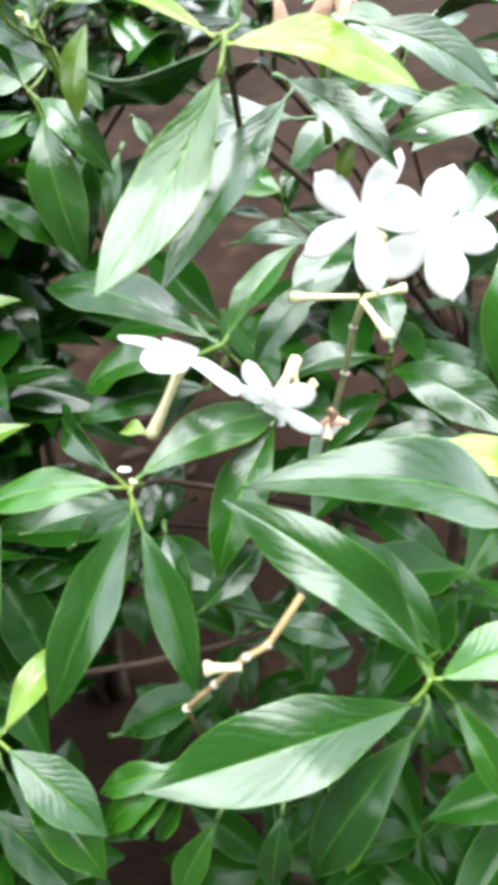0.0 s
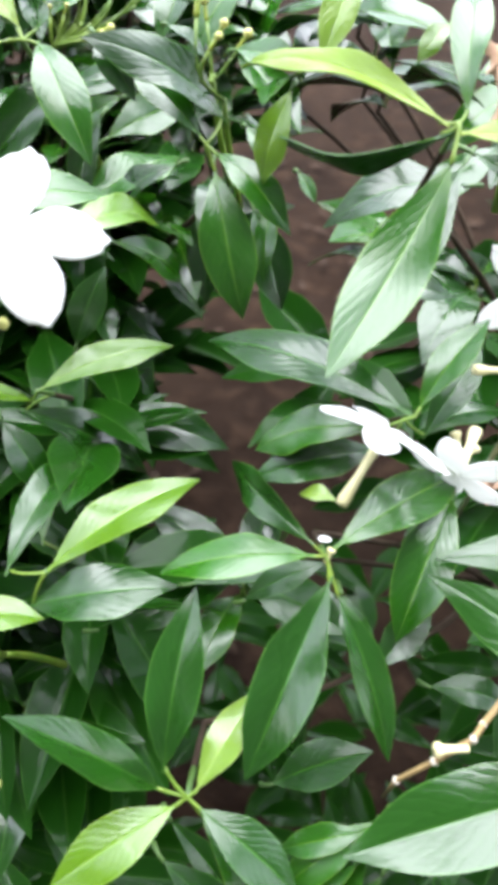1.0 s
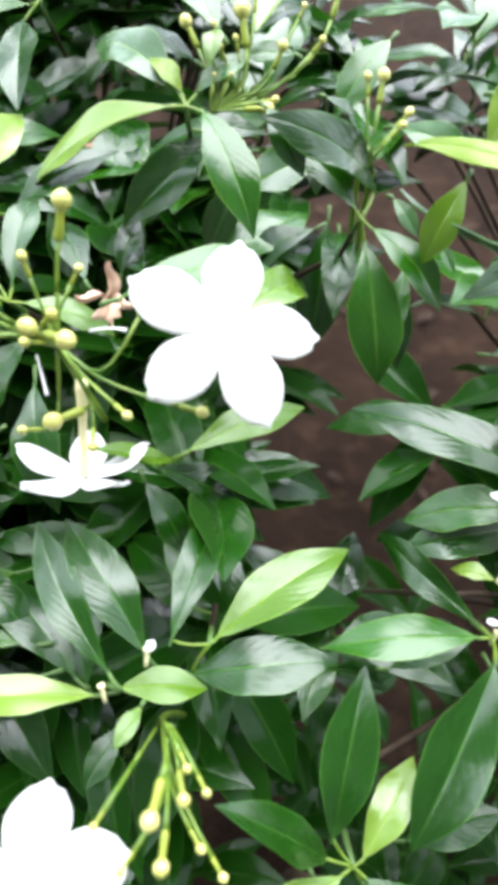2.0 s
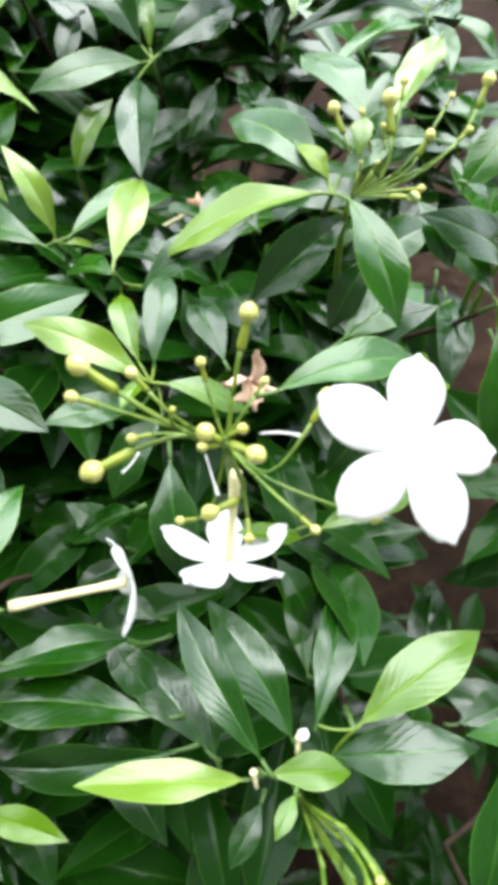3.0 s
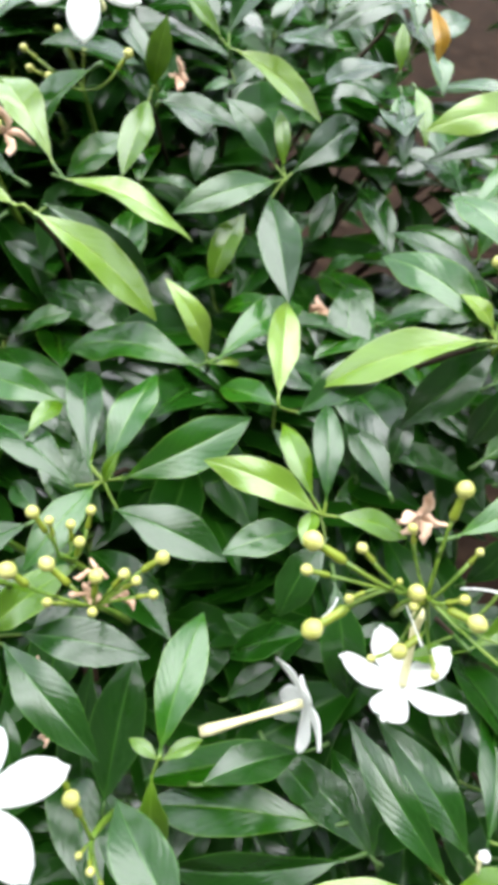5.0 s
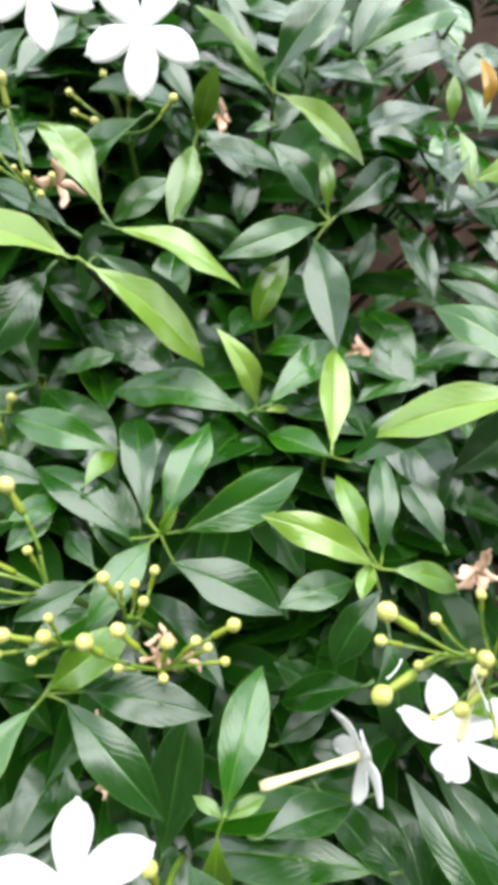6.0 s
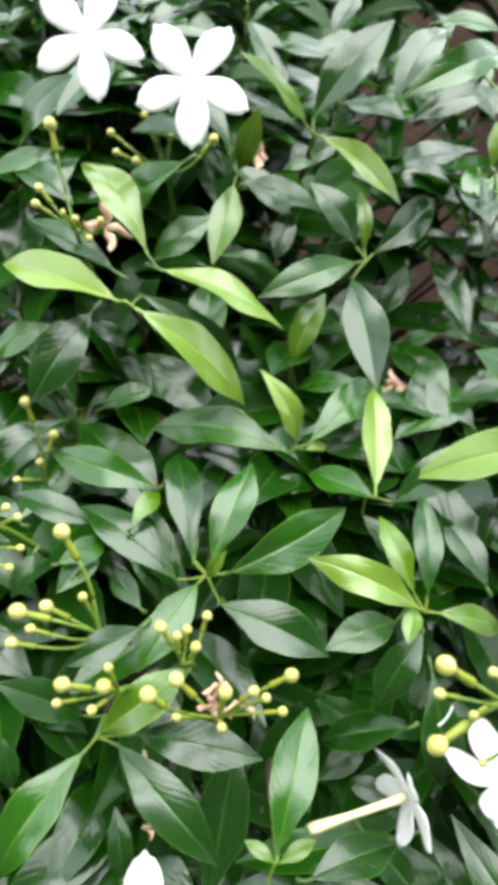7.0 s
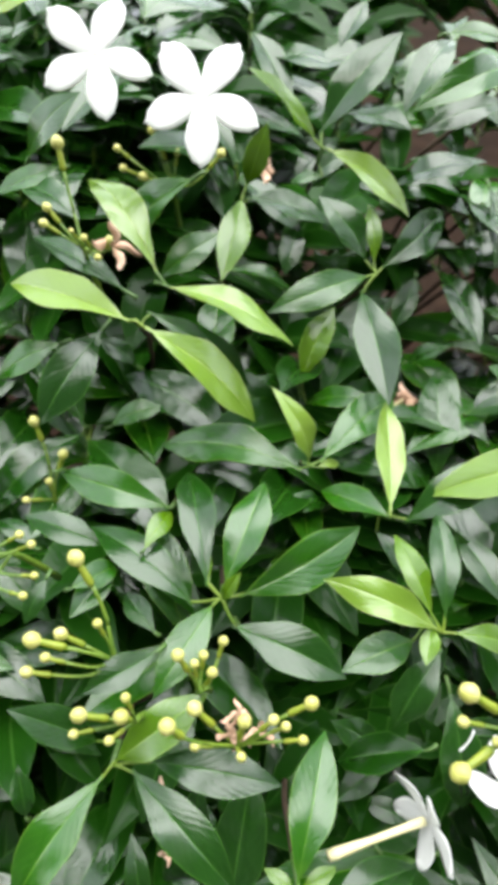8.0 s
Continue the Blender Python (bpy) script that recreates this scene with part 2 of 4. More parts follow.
def leaf(parent, material, x, y, z, yaw, pitch, roll, length, width, form=None):
    """One leaf of the branch parent: its foot in metres, its way in degrees, its size in millimetres."""
    k = leaf_count[0] = leaf_count[0] + 1
    if abs(roll) < 70:
        roll, width = 0.75 * roll, 1.05 * width
    form = (k * 5) % 7 if form is None else form
    key = (form, material.name)
    if key not in leaf_data:
        leaf_data[key] = leaf_mesh("leaf", *LEAF_FORMS[form], seed=form)
        leaf_data[key].materials.append(material)
    ob = part_of("leaf", leaf_data[key], material, parent, LEAF_LABELS.get(material.name, ""))
    ob.matrix_basis = leaf_pose(x, y, z, yaw, pitch, roll) @ Matrix.Diagonal((width / 1000, length / 1000, length / 1000, 1))
    foot, ahead = Vector((x, y, z)), ob.matrix_basis.to_3x3() @ Vector((0, 1, 0))
    joint = min(branch_ways[parent], key=lambda p: (p - foot).length)
    away = (joint - foot).length
    if 0.0015 < away < 0.014:
        thick = 0.0004 + 0.006 * width / 1000
        stem = tube(glide(foot + ahead * 0.04, foot.lerp(joint, 0.4) - ahead * 0.01, joint, 6), [thick * 0.9, thick, thick, thick, thick * 1.05, thick * 1.2], 6)
        part("petiole", stem, STALK, parent)
    elif away >= 0.014:
        stem = tube(glide(foot + ahead * 0.03, foot - ahead * 0.05, foot - ahead * 0.11 + Vector((0, 0.002, -0.002)), 5), [0.0006, 0.0006, 0.0007, 0.0008, 0.0009], 6)
        part("side_twig", stem, YOUNG, parent)
    return ob


# ---- ground ----
bm = bmesh.new()
bmesh.ops.create_grid(bm, x_segments=90, y_segments=90, size=1)
for v in bm.verts:
    r = max(abs(v.co.x), abs(v.co.y))
    near = v.co * 1.8 if r < 0.6 else v.co / r * (1.08 + (r - 0.6) ** 3 * 4000)
    v.co.x, v.co.y = near.x, near.y + 0.5
    v.co.z = 0.02 * noise.noise((v.co.x * 4, v.co.y * 4, 0)) + 0.006 * noise.noise((v.co.x * 22, v.co.y * 22, 3)) if r < 0.6 else 0.0
data = bpy.data.meshes.new("ground")
smooth(bm).to_mesh(data)
bm.free()
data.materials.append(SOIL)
ground = tagged(new("ground", data), "brown bare soil, darkened for the shade under the shrubs", "ground", kind="structure")

# ---- leaf litter ----
def leaf_litter(count):
    """Curled dead leaves strewn over the soil."""
    rng = random.Random(11)
    verts, faces = [], []
    for _ in range(count):
        x, y, length = rng.uniform(-1.1, 1.2), rng.uniform(0.35, 2.4), rng.uniform(35, 75)
        m = leaf_pose(x, y, 0.016, rng.uniform(0, 360), rng.uniform(-4, 6), rng.uniform(-12, 12)) @ Matrix.Diagonal((length / 2600, length / 1000, length / 1000, 1))
        start = len(verts)
        for line in leaf_rows(rng.uniform(-0.2, 0.15), rng.uniform(0.1, 0.3), 0.1, rng.uniform(-0.2, 0.2), rng.random(), 6, 2):
            verts += [m @ Vector(p[:3]) for p in line]
        faces += [(start + i * 3 + j, start + i * 3 + j + 1, start + i * 3 + j + 4, start + i * 3 + j + 3) for i in range(6) for j in range(2)]
    data = bpy.data.meshes.new("leaf_litter")
    data.from_pydata(verts, [], faces)
    data.polygons.foreach_set("use_smooth", [True] * len(data.polygons))
    data.materials.append(LITTER)
    tagged(new("leaf_litter", data), "brown dead leaves strewn on the soil", "leaf litter", kind="stuff")


leaf_litter(150)

# ---- unseen wall added behind the camera to block the sky ----
def blocking_wall(name, x0, x1, y, height):
    bm = bmesh.new()
    bmesh.ops.create_cube(bm, size=1, matrix=Matrix.Translation(((x0 + x1) / 2, y, height / 2 - 0.05)) @ Matrix.Diagonal((x1 - x0, 0.2, height + 0.1, 1)))
    bmesh.ops.bevel(bm, geom=bm.edges[:], offset=0.008, segments=2, affect="EDGES")
    data = bpy.data.meshes.new(name)
    bm.to_mesh(data)
    bm.free()
    data.materials.append(BLOCKER)
    return tagged(new(name, data), "unseen dark grey wall added to block sky light", "wall", kind="structure")


# added out of view: cuts sky light and darkens the leaves' reflections
blocking_wall("unseen_wall", -4.0, 4.0, -0.85, 3.0)

# ---- the two shrubs ----
shrub_right = tagged(new("flowering_shrub"), "open jasmine shrub with glossy green leaves and white flowers", "shrub", "hedge of flowering shrubs")
shrub_right.location = (0.11, 0.13, 0.0)
shrub_left = tagged(new("flowering_shrub"), "dense jasmine shrub with lime young leaves and yellow buds", "shrub", "hedge of flowering shrubs")
shrub_left.location = (-0.26, 0.42, 0.0)
bpy.context.view_layer.update()
for shrub in (shrub_right, shrub_left):
    shrub["foot"] = tuple(shrub.location)


def place(ob, parent):
    """Keeps a mesh made in world metres where it is, under its shrub."""
    ob.matrix_parent_inverse = Matrix.Translation(-Vector(parent.location))
    return ob


FORKS = {shrub_left: [(-0.20, 0.30, 0.66), (-0.30, 0.34, 0.68), (-0.24, 0.44, 0.74), (-0.38, 0.28, 0.64), (-0.18, 0.44, 0.72)],
         shrub_right: [(0.10, 0.24, 0.62), (0.13, 0.34, 0.68)]}


def branch(shrub, x, y, z):
    """A leafy shoot that ends at x, y, z and bows down to the nearest bough of its shrub."""
    tip = Vector((x, y, z))
    fork = min((Vector(p) for p in FORKS[shrub]), key=lambda p: (p - tip).length)
    back = Vector((0, 0.69, -0.72))
    aside = tip + back * 0.09 + Vector((0.5 * (fork.x - x), 0.02, -0.04))
    way = [tip, tip + back * 0.015, tip + back * 0.03] + glide(tip + back * 0.045, aside, fork, 8)
    bm = tube(way, [0.0008, 0.0009, 0.001, 0.0011, 0.0012, 0.0013, 0.0014, 0.0016, 0.0018, 0.002, 0.0023])
    ob = part("branch", bm, BARK, shrub)
    ob.data.materials.append(YOUNG)
    for f in ob.data.polygons:
        if f.center.z > z - 0.012:
            f.material_index = 1
    branch_ways[ob] = way
    return place(ob, shrub)


def trunk(shrub, lean):
    foot = Vector(shrub.location)
    for i in range(5):
        a = 2 * math.pi * i / 5 + lean
        top = foot + Vector((math.cos(a) * 0.16, math.sin(a) * 0.10 - 0.05, 0.46))
        way = glide(foot + Vector((math.cos(a) * 0.02, math.sin(a) * 0.02, -0.03)), foot + Vector((math.cos(a) * 0.03, 0, 0.25)), top, 7)
        place(part("stem", tube(way, [0.013, 0.0115, 0.010, 0.009, 0.008, 0.007, 0.006], 9), BARK, shrub), shrub)


def boughs(shrub):
    """The woody boughs that carry the shoots."""
    foot = Vector(shrub.location)
    for p in FORKS[shrub]:
        top = Vector(p)
        low = foot + Vector(((top.x - foot.x) * 0.4, (top.y - foot.y) * 0.3, 0.38))
        way = glide(low, low + Vector((0, 0, 0.14)), top, 7)
        place(part("bough", tube(way, [0.0062, 0.0058, 0.0053, 0.0047, 0.004, 0.0034, 0.0027], 9), BARK, shrub), shrub)


trunk(shrub_right, 0.3)
trunk(shrub_left, 0.9)
boughs(shrub_right)
boughs(shrub_left)

# shoot A
b = branch(shrub_right, -0.002, 0.180, 0.912)
leaf(b, LIME, -0.0024, 0.1783, 0.9102, 9, -14, 37, 51.7, 15.1, 6)
leaf(b, LIME, -0.0044, 0.1796, 0.9115, 137, -1, -33, 74.1, 9.3, 6)
leaf(b, GREEN, -0.0023, 0.1746, 0.9065, -124, -35, -26, 62.5, 17.2, 8)
leaf(b, DEEP, -0.0036, 0.1781, 0.9100, 138, -13, -145, 73.4, 16.9)
leaf(b, DEEP, 0.0128, 0.2208, 0.8858, -124, -28, -23, 73.9, 17.0)
leaf(b, DEEP, 0.0117, 0.2112, 0.8930, -40, -20, 33, 43.7, 13.1)
leaf(b, DEEP, 0.0332, 0.2198, 0.9045, -15, -21, 43, 44.8, 15.2)
leaf(b, GREEN, 0.0712, 0.1894, 0.8898, -171, -6, -38, 32.2, 12.9)
leaf(b, DEEP, 0.0162, 0.2220, 0.8782, -171, -13, -21, 47.7, 19.1)
leaf(b, GREEN, 0.0010, 0.1858, 0.9117, 84, 32, -30, 40.9, 9.4)
leaf(b, GREEN, 0.0236, 0.2285, 0.9046, -12, -12, 46, 24.9, 10.0)
leaf(b, GREEN, 0.0450, 0.2547, 0.9101, -158, -9, -28, 30.8, 12.3)
leaf(b, GREEN, -0.0284, 0.2460, 0.9197, -42, -0, 31, 41.8, 12.5)
leaf(b, PALE, -0.0239, 0.2442, 0.9332, -118, -45, -13, 30.8, 10.3)
leaf(b, FRESH, 0.0004, 0.2232, 0.9228, -134, -30, -22, 14.7, 5.9)
leaf(b, DEEP, -0.0065, 0.2289, 0.8325, -10, 7, 29, 29.0, 11.6)
leaf(b, GREEN, 0.0755, 0.1816, 0.8552, -89, -49, 3, 39.3, 12.4)
leaf(b, LIME, 0.0313, 0.1947, 0.8830, -127, -65, -9, 14.0, 5.6)
# shoot D
b = branch(shrub_right, -0.004, 0.145, 0.848)
leaf(b, DEEP, -0.0050, 0.1456, 0.8479, 149, -3, -22, 70.1, 16.1, 6)
leaf(b, GREEN, -0.0032, 0.1465, 0.8487, 48, 30, 2, 33.1, 10.5)
leaf(b, DEEP, 0.0026, 0.1537, 0.8308, 55, 27, 20, 35.9, 11.0)
leaf(b, GREEN, -0.0135, 0.1423, 0.8451, 169, -26, -14, 39.2, 12.8)
leaf(b, DEEP, -0.0089, 0.1494, 0.8288, -168, -8, -28, 41.3, 13.2)
# shoot B
b = branch(shrub_right, -0.027, 0.112, 0.827)
leaf(b, GREEN, -0.0296, 0.1117, 0.8273, -178, -13, -20, 43.6, 11.9)
leaf(b, GREEN, -0.0252, 0.1133, 0.8287, 38, -1, 15, 48.9, 14.7)
leaf(b, DEEP, -0.0252, 0.1082, 0.8238, -116, -36, -6, 56.9, 16.4)
leaf(b, DEEP, -0.0236, 0.1051, 0.8207, -65, -36, -2, 44.7, 10.3)
leaf(b, DEEP, -0.0205, 0.1136, 0.8068, -66, -22, 26, 22.5, 7.7)
leaf(b, DEEP, -0.0305, 0.1138, 0.8294, 127, -7, -58, 41.6, 9.6)
leaf(b, PALE, -0.0234, 0.1277, 0.8303, 146, -23, -14, 14.3, 5.2)
leaf(b, GREEN, 0.0104, 0.1368, 0.8272, -114, -33, -3, 46.0, 15.1)
leaf(b, DEEP, -0.0488, 0.1141, 0.7979, 13, 33, 14, 28.2, 8.4)
leaf(b, DEEP, -0.0096, 0.0988, 0.7902, 46, 19, 13, 25.9, 10.4)
leaf(b, DEEP, -0.0373, 0.0778, 0.7509, 13, 27, 8, 34.1, 13.7)
leaf(b, DEEP, -0.0659, 0.1213, 0.7937, 24, -5, 8, 32.6, 12.6)
# shoot E
b = branch(shrub_right, 0.048, 0.075, 0.803)
leaf(b, DEEP, 0.0488, 0.0771, 0.8049, 151, 26, -14, 63.4, 14.6)
leaf(b, DEEP, 0.0866, 0.1206, 0.7984, -175, 21, -10, 88.9, 21.8)
leaf(b, DEEP, 0.0458, 0.0711, 0.7992, -165, -15, -13, 70.0, 21.3, 7)
leaf(b, DEEP, 0.0466, 0.0693, 0.7876, -136, -49, 1, 55.4, 14.2)
leaf(b, DEEP, 0.0539, 0.0850, 0.7952, 145, 42, -13, 41.8, 12.2)
leaf(b, GREEN, 0.0498, 0.0748, 0.8025, 22, 3, 12, 32.6, 13.0)
leaf(b, GREEN, 0.0544, 0.0743, 0.7946, -49, -42, 19, 30.9, 8.4)
leaf(b, LIME, 0.0847, 0.1284, 0.8127, 170, 13, -11, 33.2, 12.5)
leaf(b, DEEP, 0.0470, 0.1484, 0.8064, -21, -13, 18, 37.6, 14.8)
leaf(b, DEEP, 0.0522, 0.0790, 0.7782, -67, -51, 6, 15.1, 6.1)
leaf(b, GREEN, -0.0090, 0.0629, 0.7795, -152, -35, 0, 35.9, 9.6)
leaf(b, GREEN, -0.0113, 0.0574, 0.7717, -135, -47, 0, 17.9, 7.2)
leaf(b, FRESH, 0.0346, 0.0582, 0.7567, -107, -38, -4, 16.5, 4.9)
leaf(b, GREEN, -0.0046, 0.0562, 0.7522, -129, -46, -15, 28.5, 8.9)
leaf(b, DEEP, 0.0132, 0.0612, 0.7419, -100, -44, -8, 23.3, 9.3)
leaf(b, DEEP, 0.0078, 0.0988, 0.7816, -11, 1, 4, 24.5, 9.8)
leaf(b, DEEP, 0.0745, 0.1697, 0.7907, -174, -2, -22, 33.6, 10.2)
# shoot G
b = branch(shrub_right, -0.060, 0.064, 0.784)
leaf(b, FRESH, -0.0623, 0.0624, 0.7828, -147, -8, -10, 36.1, 13.2)
leaf(b, DEEP, -0.0669, 0.0648, 0.7853, 177, 52, -6, 50.9, 11.7)
leaf(b, DEEP, -0.0666, 0.0680, 0.7884, 81, 41, 5, 48.6, 14.0)
leaf(b, DEEP, -0.0571, 0.0622, 0.7824, -30, -20, 0, 33.7, 12.4)
leaf(b, PALE, -0.0580, 0.0648, 0.7849, 59, 12, -0, 31.7, 10.6)
leaf(b, GREEN, -0.0110, 0.0610, 0.7775, -171, -22, -12, 26.9, 7.2)
leaf(b, GREEN, -0.0107, 0.0608, 0.7773, -143, -41, -3, 27.8, 8.4)
leaf(b, GREEN, -0.0573, 0.0630, 0.7760, -42, -37, -8, 41.7, 13.2)
leaf(b, DEEP, -0.0676, 0.0549, 0.7574, -33, -29, -8, 34.8, 11.3)
leaf(b, DEEP, -0.0668, 0.0649, 0.7577, -37, -38, 5, 33.6, 8.0)
# shoot L
b = branch(shrub_left, -0.068, 0.220, 0.889)
leaf(b, GREEN, -0.0693, 0.2212, 0.8904, 155, 33, -29, 31.2, 10.6)
leaf(b, DEEP, -0.0625, 0.2303, 0.8921, -159, 34, -47, 48.8, 14.4)
leaf(b, GREEN, -0.0649, 0.2179, 0.8874, -37, -27, 33, 34.9, 10.9)
leaf(b, GREEN, -0.0655, 0.2194, 0.8820, -66, -56, 22, 48.2, 17.0)
leaf(b, FRESH, -0.0422, 0.2085, 0.9096, -143, -69, -32, 26.5, 10.3)
leaf(b, GREEN, -0.0603, 0.2372, 0.9108, -43, 3, 40, 27.7, 8.5)
leaf(b, GREEN, -0.0389, 0.2295, 0.8777, -45, -39, 26, 12.1, 4.8)
leaf(b, GREEN, -0.0565, 0.2347, 0.8895, -45, -32, 33, 15.6, 6.2)
leaf(b, DEEP, -0.0825, 0.2464, 0.9148, 9, -38, 32, 17.8, 7.1)
leaf(b, DEEP, -0.0671, 0.2719, 0.8556, -93, -10, 1, 47.4, 14.1)
leaf(b, GREEN, -0.0460, 0.2340, 0.8654, -99, -50, 11, 28.4, 8.2)
leaf(b, GREEN, -0.0591, 0.2847, 0.9224, -134, -40, -18, 32.9, 13.2)
leaf(b, DEEP, -0.0719, 0.2750, 0.8587, -94, -58, -6, 54.6, 18.8)
leaf(b, DEEP, -0.0540, 0.2419, 0.8583, -56, -55, 34, 38.8, 15.4)
# shoot H
b = branch(shrub_left, -0.104, 0.110, 0.814)
leaf(b, FRESH, -0.1034, 0.1105, 0.8142, 38, 9, 0, 50.6, 16.4)
leaf(b, DEEP, -0.1101, 0.1054, 0.8026, 4, 15, 18, 44.7, 16.3)
leaf(b, DEEP, -0.1153, 0.1091, 0.8125, 78, -3, 4, 50.9, 12.1)
leaf(b, DEEP, -0.1211, 0.1062, 0.8105, 131, 20, -11, 47.9, 14.8)
leaf(b, DEEP, -0.1299, 0.0983, 0.8146, 126, 11, -33, 52.4, 12.1)
leaf(b, PALE, -0.1333, 0.0960, 0.8065, -173, 2, -5, 48.8, 11.5)
leaf(b, FRESH, -0.1282, 0.0967, 0.8102, 9, -10, 10, 25.5, 10.2)
leaf(b, FRESH, -0.1205, 0.0924, 0.8116, -114, -1, 3, 12.8, 5.1)
leaf(b, DEEP, -0.0966, 0.1128, 0.7762, 9, 12, -39, 42.0, 9.7)
leaf(b, DEEP, -0.1428, 0.1089, 0.7773, 112, 6, 6, 38.7, 15.0)
leaf(b, DEEP, -0.1454, 0.1088, 0.7837, 138, 2, 4, 49.1, 17.2)
leaf(b, GREEN, -0.1617, 0.1163, 0.7895, 174, -20, 2, 71.8, 18.5)
leaf(b, GREEN, -0.1685, 0.1381, 0.7970, -172, -21, -1, 65.0, 15.0)
leaf(b, DEEP, -0.1557, 0.1067, 0.7895, -178, -26, -44, 69.8, 16.1)
leaf(b, DEEP, -0.1279, 0.0945, 0.7897, -115, -14, -0, 19.6, 7.8)
leaf(b, GREEN, -0.1062, 0.1780, 0.7701, -82, 1, 17, 21.8, 8.7)
leaf(b, GREEN, -0.1146, 0.1313, 0.7954, 97, -10, -12, 40.6, 10.0)
leaf(b, DEEP, -0.1120, 0.1937, 0.7537, -36, 32, 6, 35.0, 14.0)
# shoot J
b = branch(shrub_left, -0.118, 0.165, 0.832)
leaf(b, FRESH, -0.1178, 0.1655, 0.8317, 33, 2, 20, 47.2, 12.0)
leaf(b, FRESH, -0.1210, 0.1665, 0.8257, -154, 33, -25, 30.3, 7.5)
leaf(b, DEEP, -0.1297, 0.1719, 0.8169, 14, -45, 32, 56.9, 17.9)
leaf(b, DEEP, -0.1301, 0.1591, 0.8246, -43, -44, -2, 29.2, 11.7)
# shoot K
b = branch(shrub_left, -0.125, 0.235, 0.912)
leaf(b, GREEN, -0.1138, 0.2261, 0.8625, 45, 10, 28, 45.7, 18.3)
leaf(b, FRESH, -0.1052, 0.1761, 0.8785, 56, -14, 29, 42.4, 13.0)
leaf(b, GREEN, -0.1035, 0.2234, 0.8525, 34, -42, 36, 36.4, 14.6)
leaf(b, DEEP, -0.1135, 0.1941, 0.8280, 30, 62, 61, 31.3, 11.8)
leaf(b, GREEN, -0.1090, 0.2552, 0.8757, 39, 11, 39, 37.8, 15.1)
leaf(b, GREEN, -0.1050, 0.2715, 0.8849, -164, -26, -40, 22.6, 9.0)
leaf(b, PALE, -0.1283, 0.2354, 0.9122, 177, -31, -14, 58.9, 16.0)
leaf(b, GREEN, -0.1260, 0.2374, 0.9141, 134, 3, -26, 50.1, 14.7)
leaf(b, LIME, -0.1260, 0.2378, 0.9144, 141, 25, -20, 16.3, 6.5)
leaf(b, GREEN, -0.1203, 0.2348, 0.9120, -57, -33, 12, 43.1, 13.8)
leaf(b, GREEN, -0.1163, 0.2536, 0.9276, 119, 7, -13, 44.6, 15.7)
leaf(b, PALE, -0.0874, 0.3152, 0.9360, -111, -11, -0, 53.0, 12.8)
leaf(b, DEEP, -0.1160, 0.2501, 0.8990, -148, -36, -29, 44.3, 16.8)
leaf(b, DEEP, -0.1064, 0.2450, 0.8876, -134, -59, -21, 30.6, 12.2)
leaf(b, DEEP, -0.0796, 0.2353, 0.8761, -165, -35, -9, 34.2, 13.7)
leaf(b, FRESH, -0.1173, 0.2547, 0.9284, -95, -25, 8, 15.0, 5.9)
leaf(b, DEEP, -0.1008, 0.2275, 0.9169, -44, -37, 31, 23.0, 9.0)
leaf(b, GREEN, -0.1232, 0.2432, 0.9127, 33, 26, 21, 22.5, 8.5)
leaf(b, DEEP, -0.1243, 0.2622, 0.9163, 134, -2, -35, 43.9, 10.8)
leaf(b, DEEP, -0.1092, 0.2863, 0.9179, 55, 6, 20, 42.5, 12.4)
leaf(b, GREEN, -0.0926, 0.2579, 0.9223, 179, -7, -38, 18.1, 7.3)
# shoot AA
b = branch(shrub_left, -0.090, 0.345, 0.936)
leaf(b, PALE, -0.0943, 0.3475, 0.9379, -150, 7, -26, 61.3, 14.1)
leaf(b, DEEP, -0.0849, 0.3421, 0.9334, -163, -3, -42, 59.9, 13.8)
leaf(b, GREEN, -0.0867, 0.3390, 0.9305, -132, -2, -7, 60.1, 13.8)
leaf(b, FRESH, -0.1458, 0.3616, 0.9435, -80, -23, 2, 30.3, 7.0)
leaf(b, GREEN, -0.0834, 0.3473, 0.9382, 113, 44, -24, 30.5, 11.3)
leaf(b, GREEN, -0.0856, 0.3476, 0.9316, -81, -11, 8, 34.3, 10.9)
leaf(b, LIME, -0.0870, 0.3488, 0.9393, -29, 35, 35, 24.9, 10.0)
# shoot P
b = branch(shrub_left, -0.175, 0.192, 0.866)
leaf(b, PALE, -0.1766, 0.1923, 0.8665, 166, 14, -22, 42.5, 11.7)
leaf(b, FRESH, -0.1791, 0.1957, 0.8695, 113, 13, -22, 30.6, 8.3)
leaf(b, DEEP, -0.1746, 0.1953, 0.8693, 91, 17, -11, 38.5, 10.0)
leaf(b, FRESH, -0.1714, 0.1918, 0.8664, 3, -20, 15, 30.4, 9.6)
leaf(b, FRESH, -0.1778, 0.1951, 0.8650, -106, 2, 12, 15.7, 6.3)
leaf(b, DEEP, -0.1601, 0.2185, 0.8555, 150, 67, -29, 26.1, 10.4)
leaf(b, DEEP, -0.1527, 0.2006, 0.8698, 118, 10, -6, 30.6, 11.0)
leaf(b, DEEP, -0.1712, 0.1920, 0.8531, -124, -38, 1, 33.4, 12.9)
leaf(b, DEEP, -0.1676, 0.1803, 0.8448, -72, -44, 24, 44.1, 14.9)
leaf(b, GREEN, -0.1375, 0.1780, 0.8804, 25, 2, 11, 48.3, 12.9)
leaf(b, GREEN, -0.1795, 0.1961, 0.8497, -151, 9, -8, 32.3, 12.9)
leaf(b, DEEP, -0.1759, 0.1625, 0.8383, 173, -48, 1, 39.0, 15.2)
leaf(b, DEEP, -0.2001, 0.1552, 0.7922, 35, 9, 8, 24.6, 9.9)
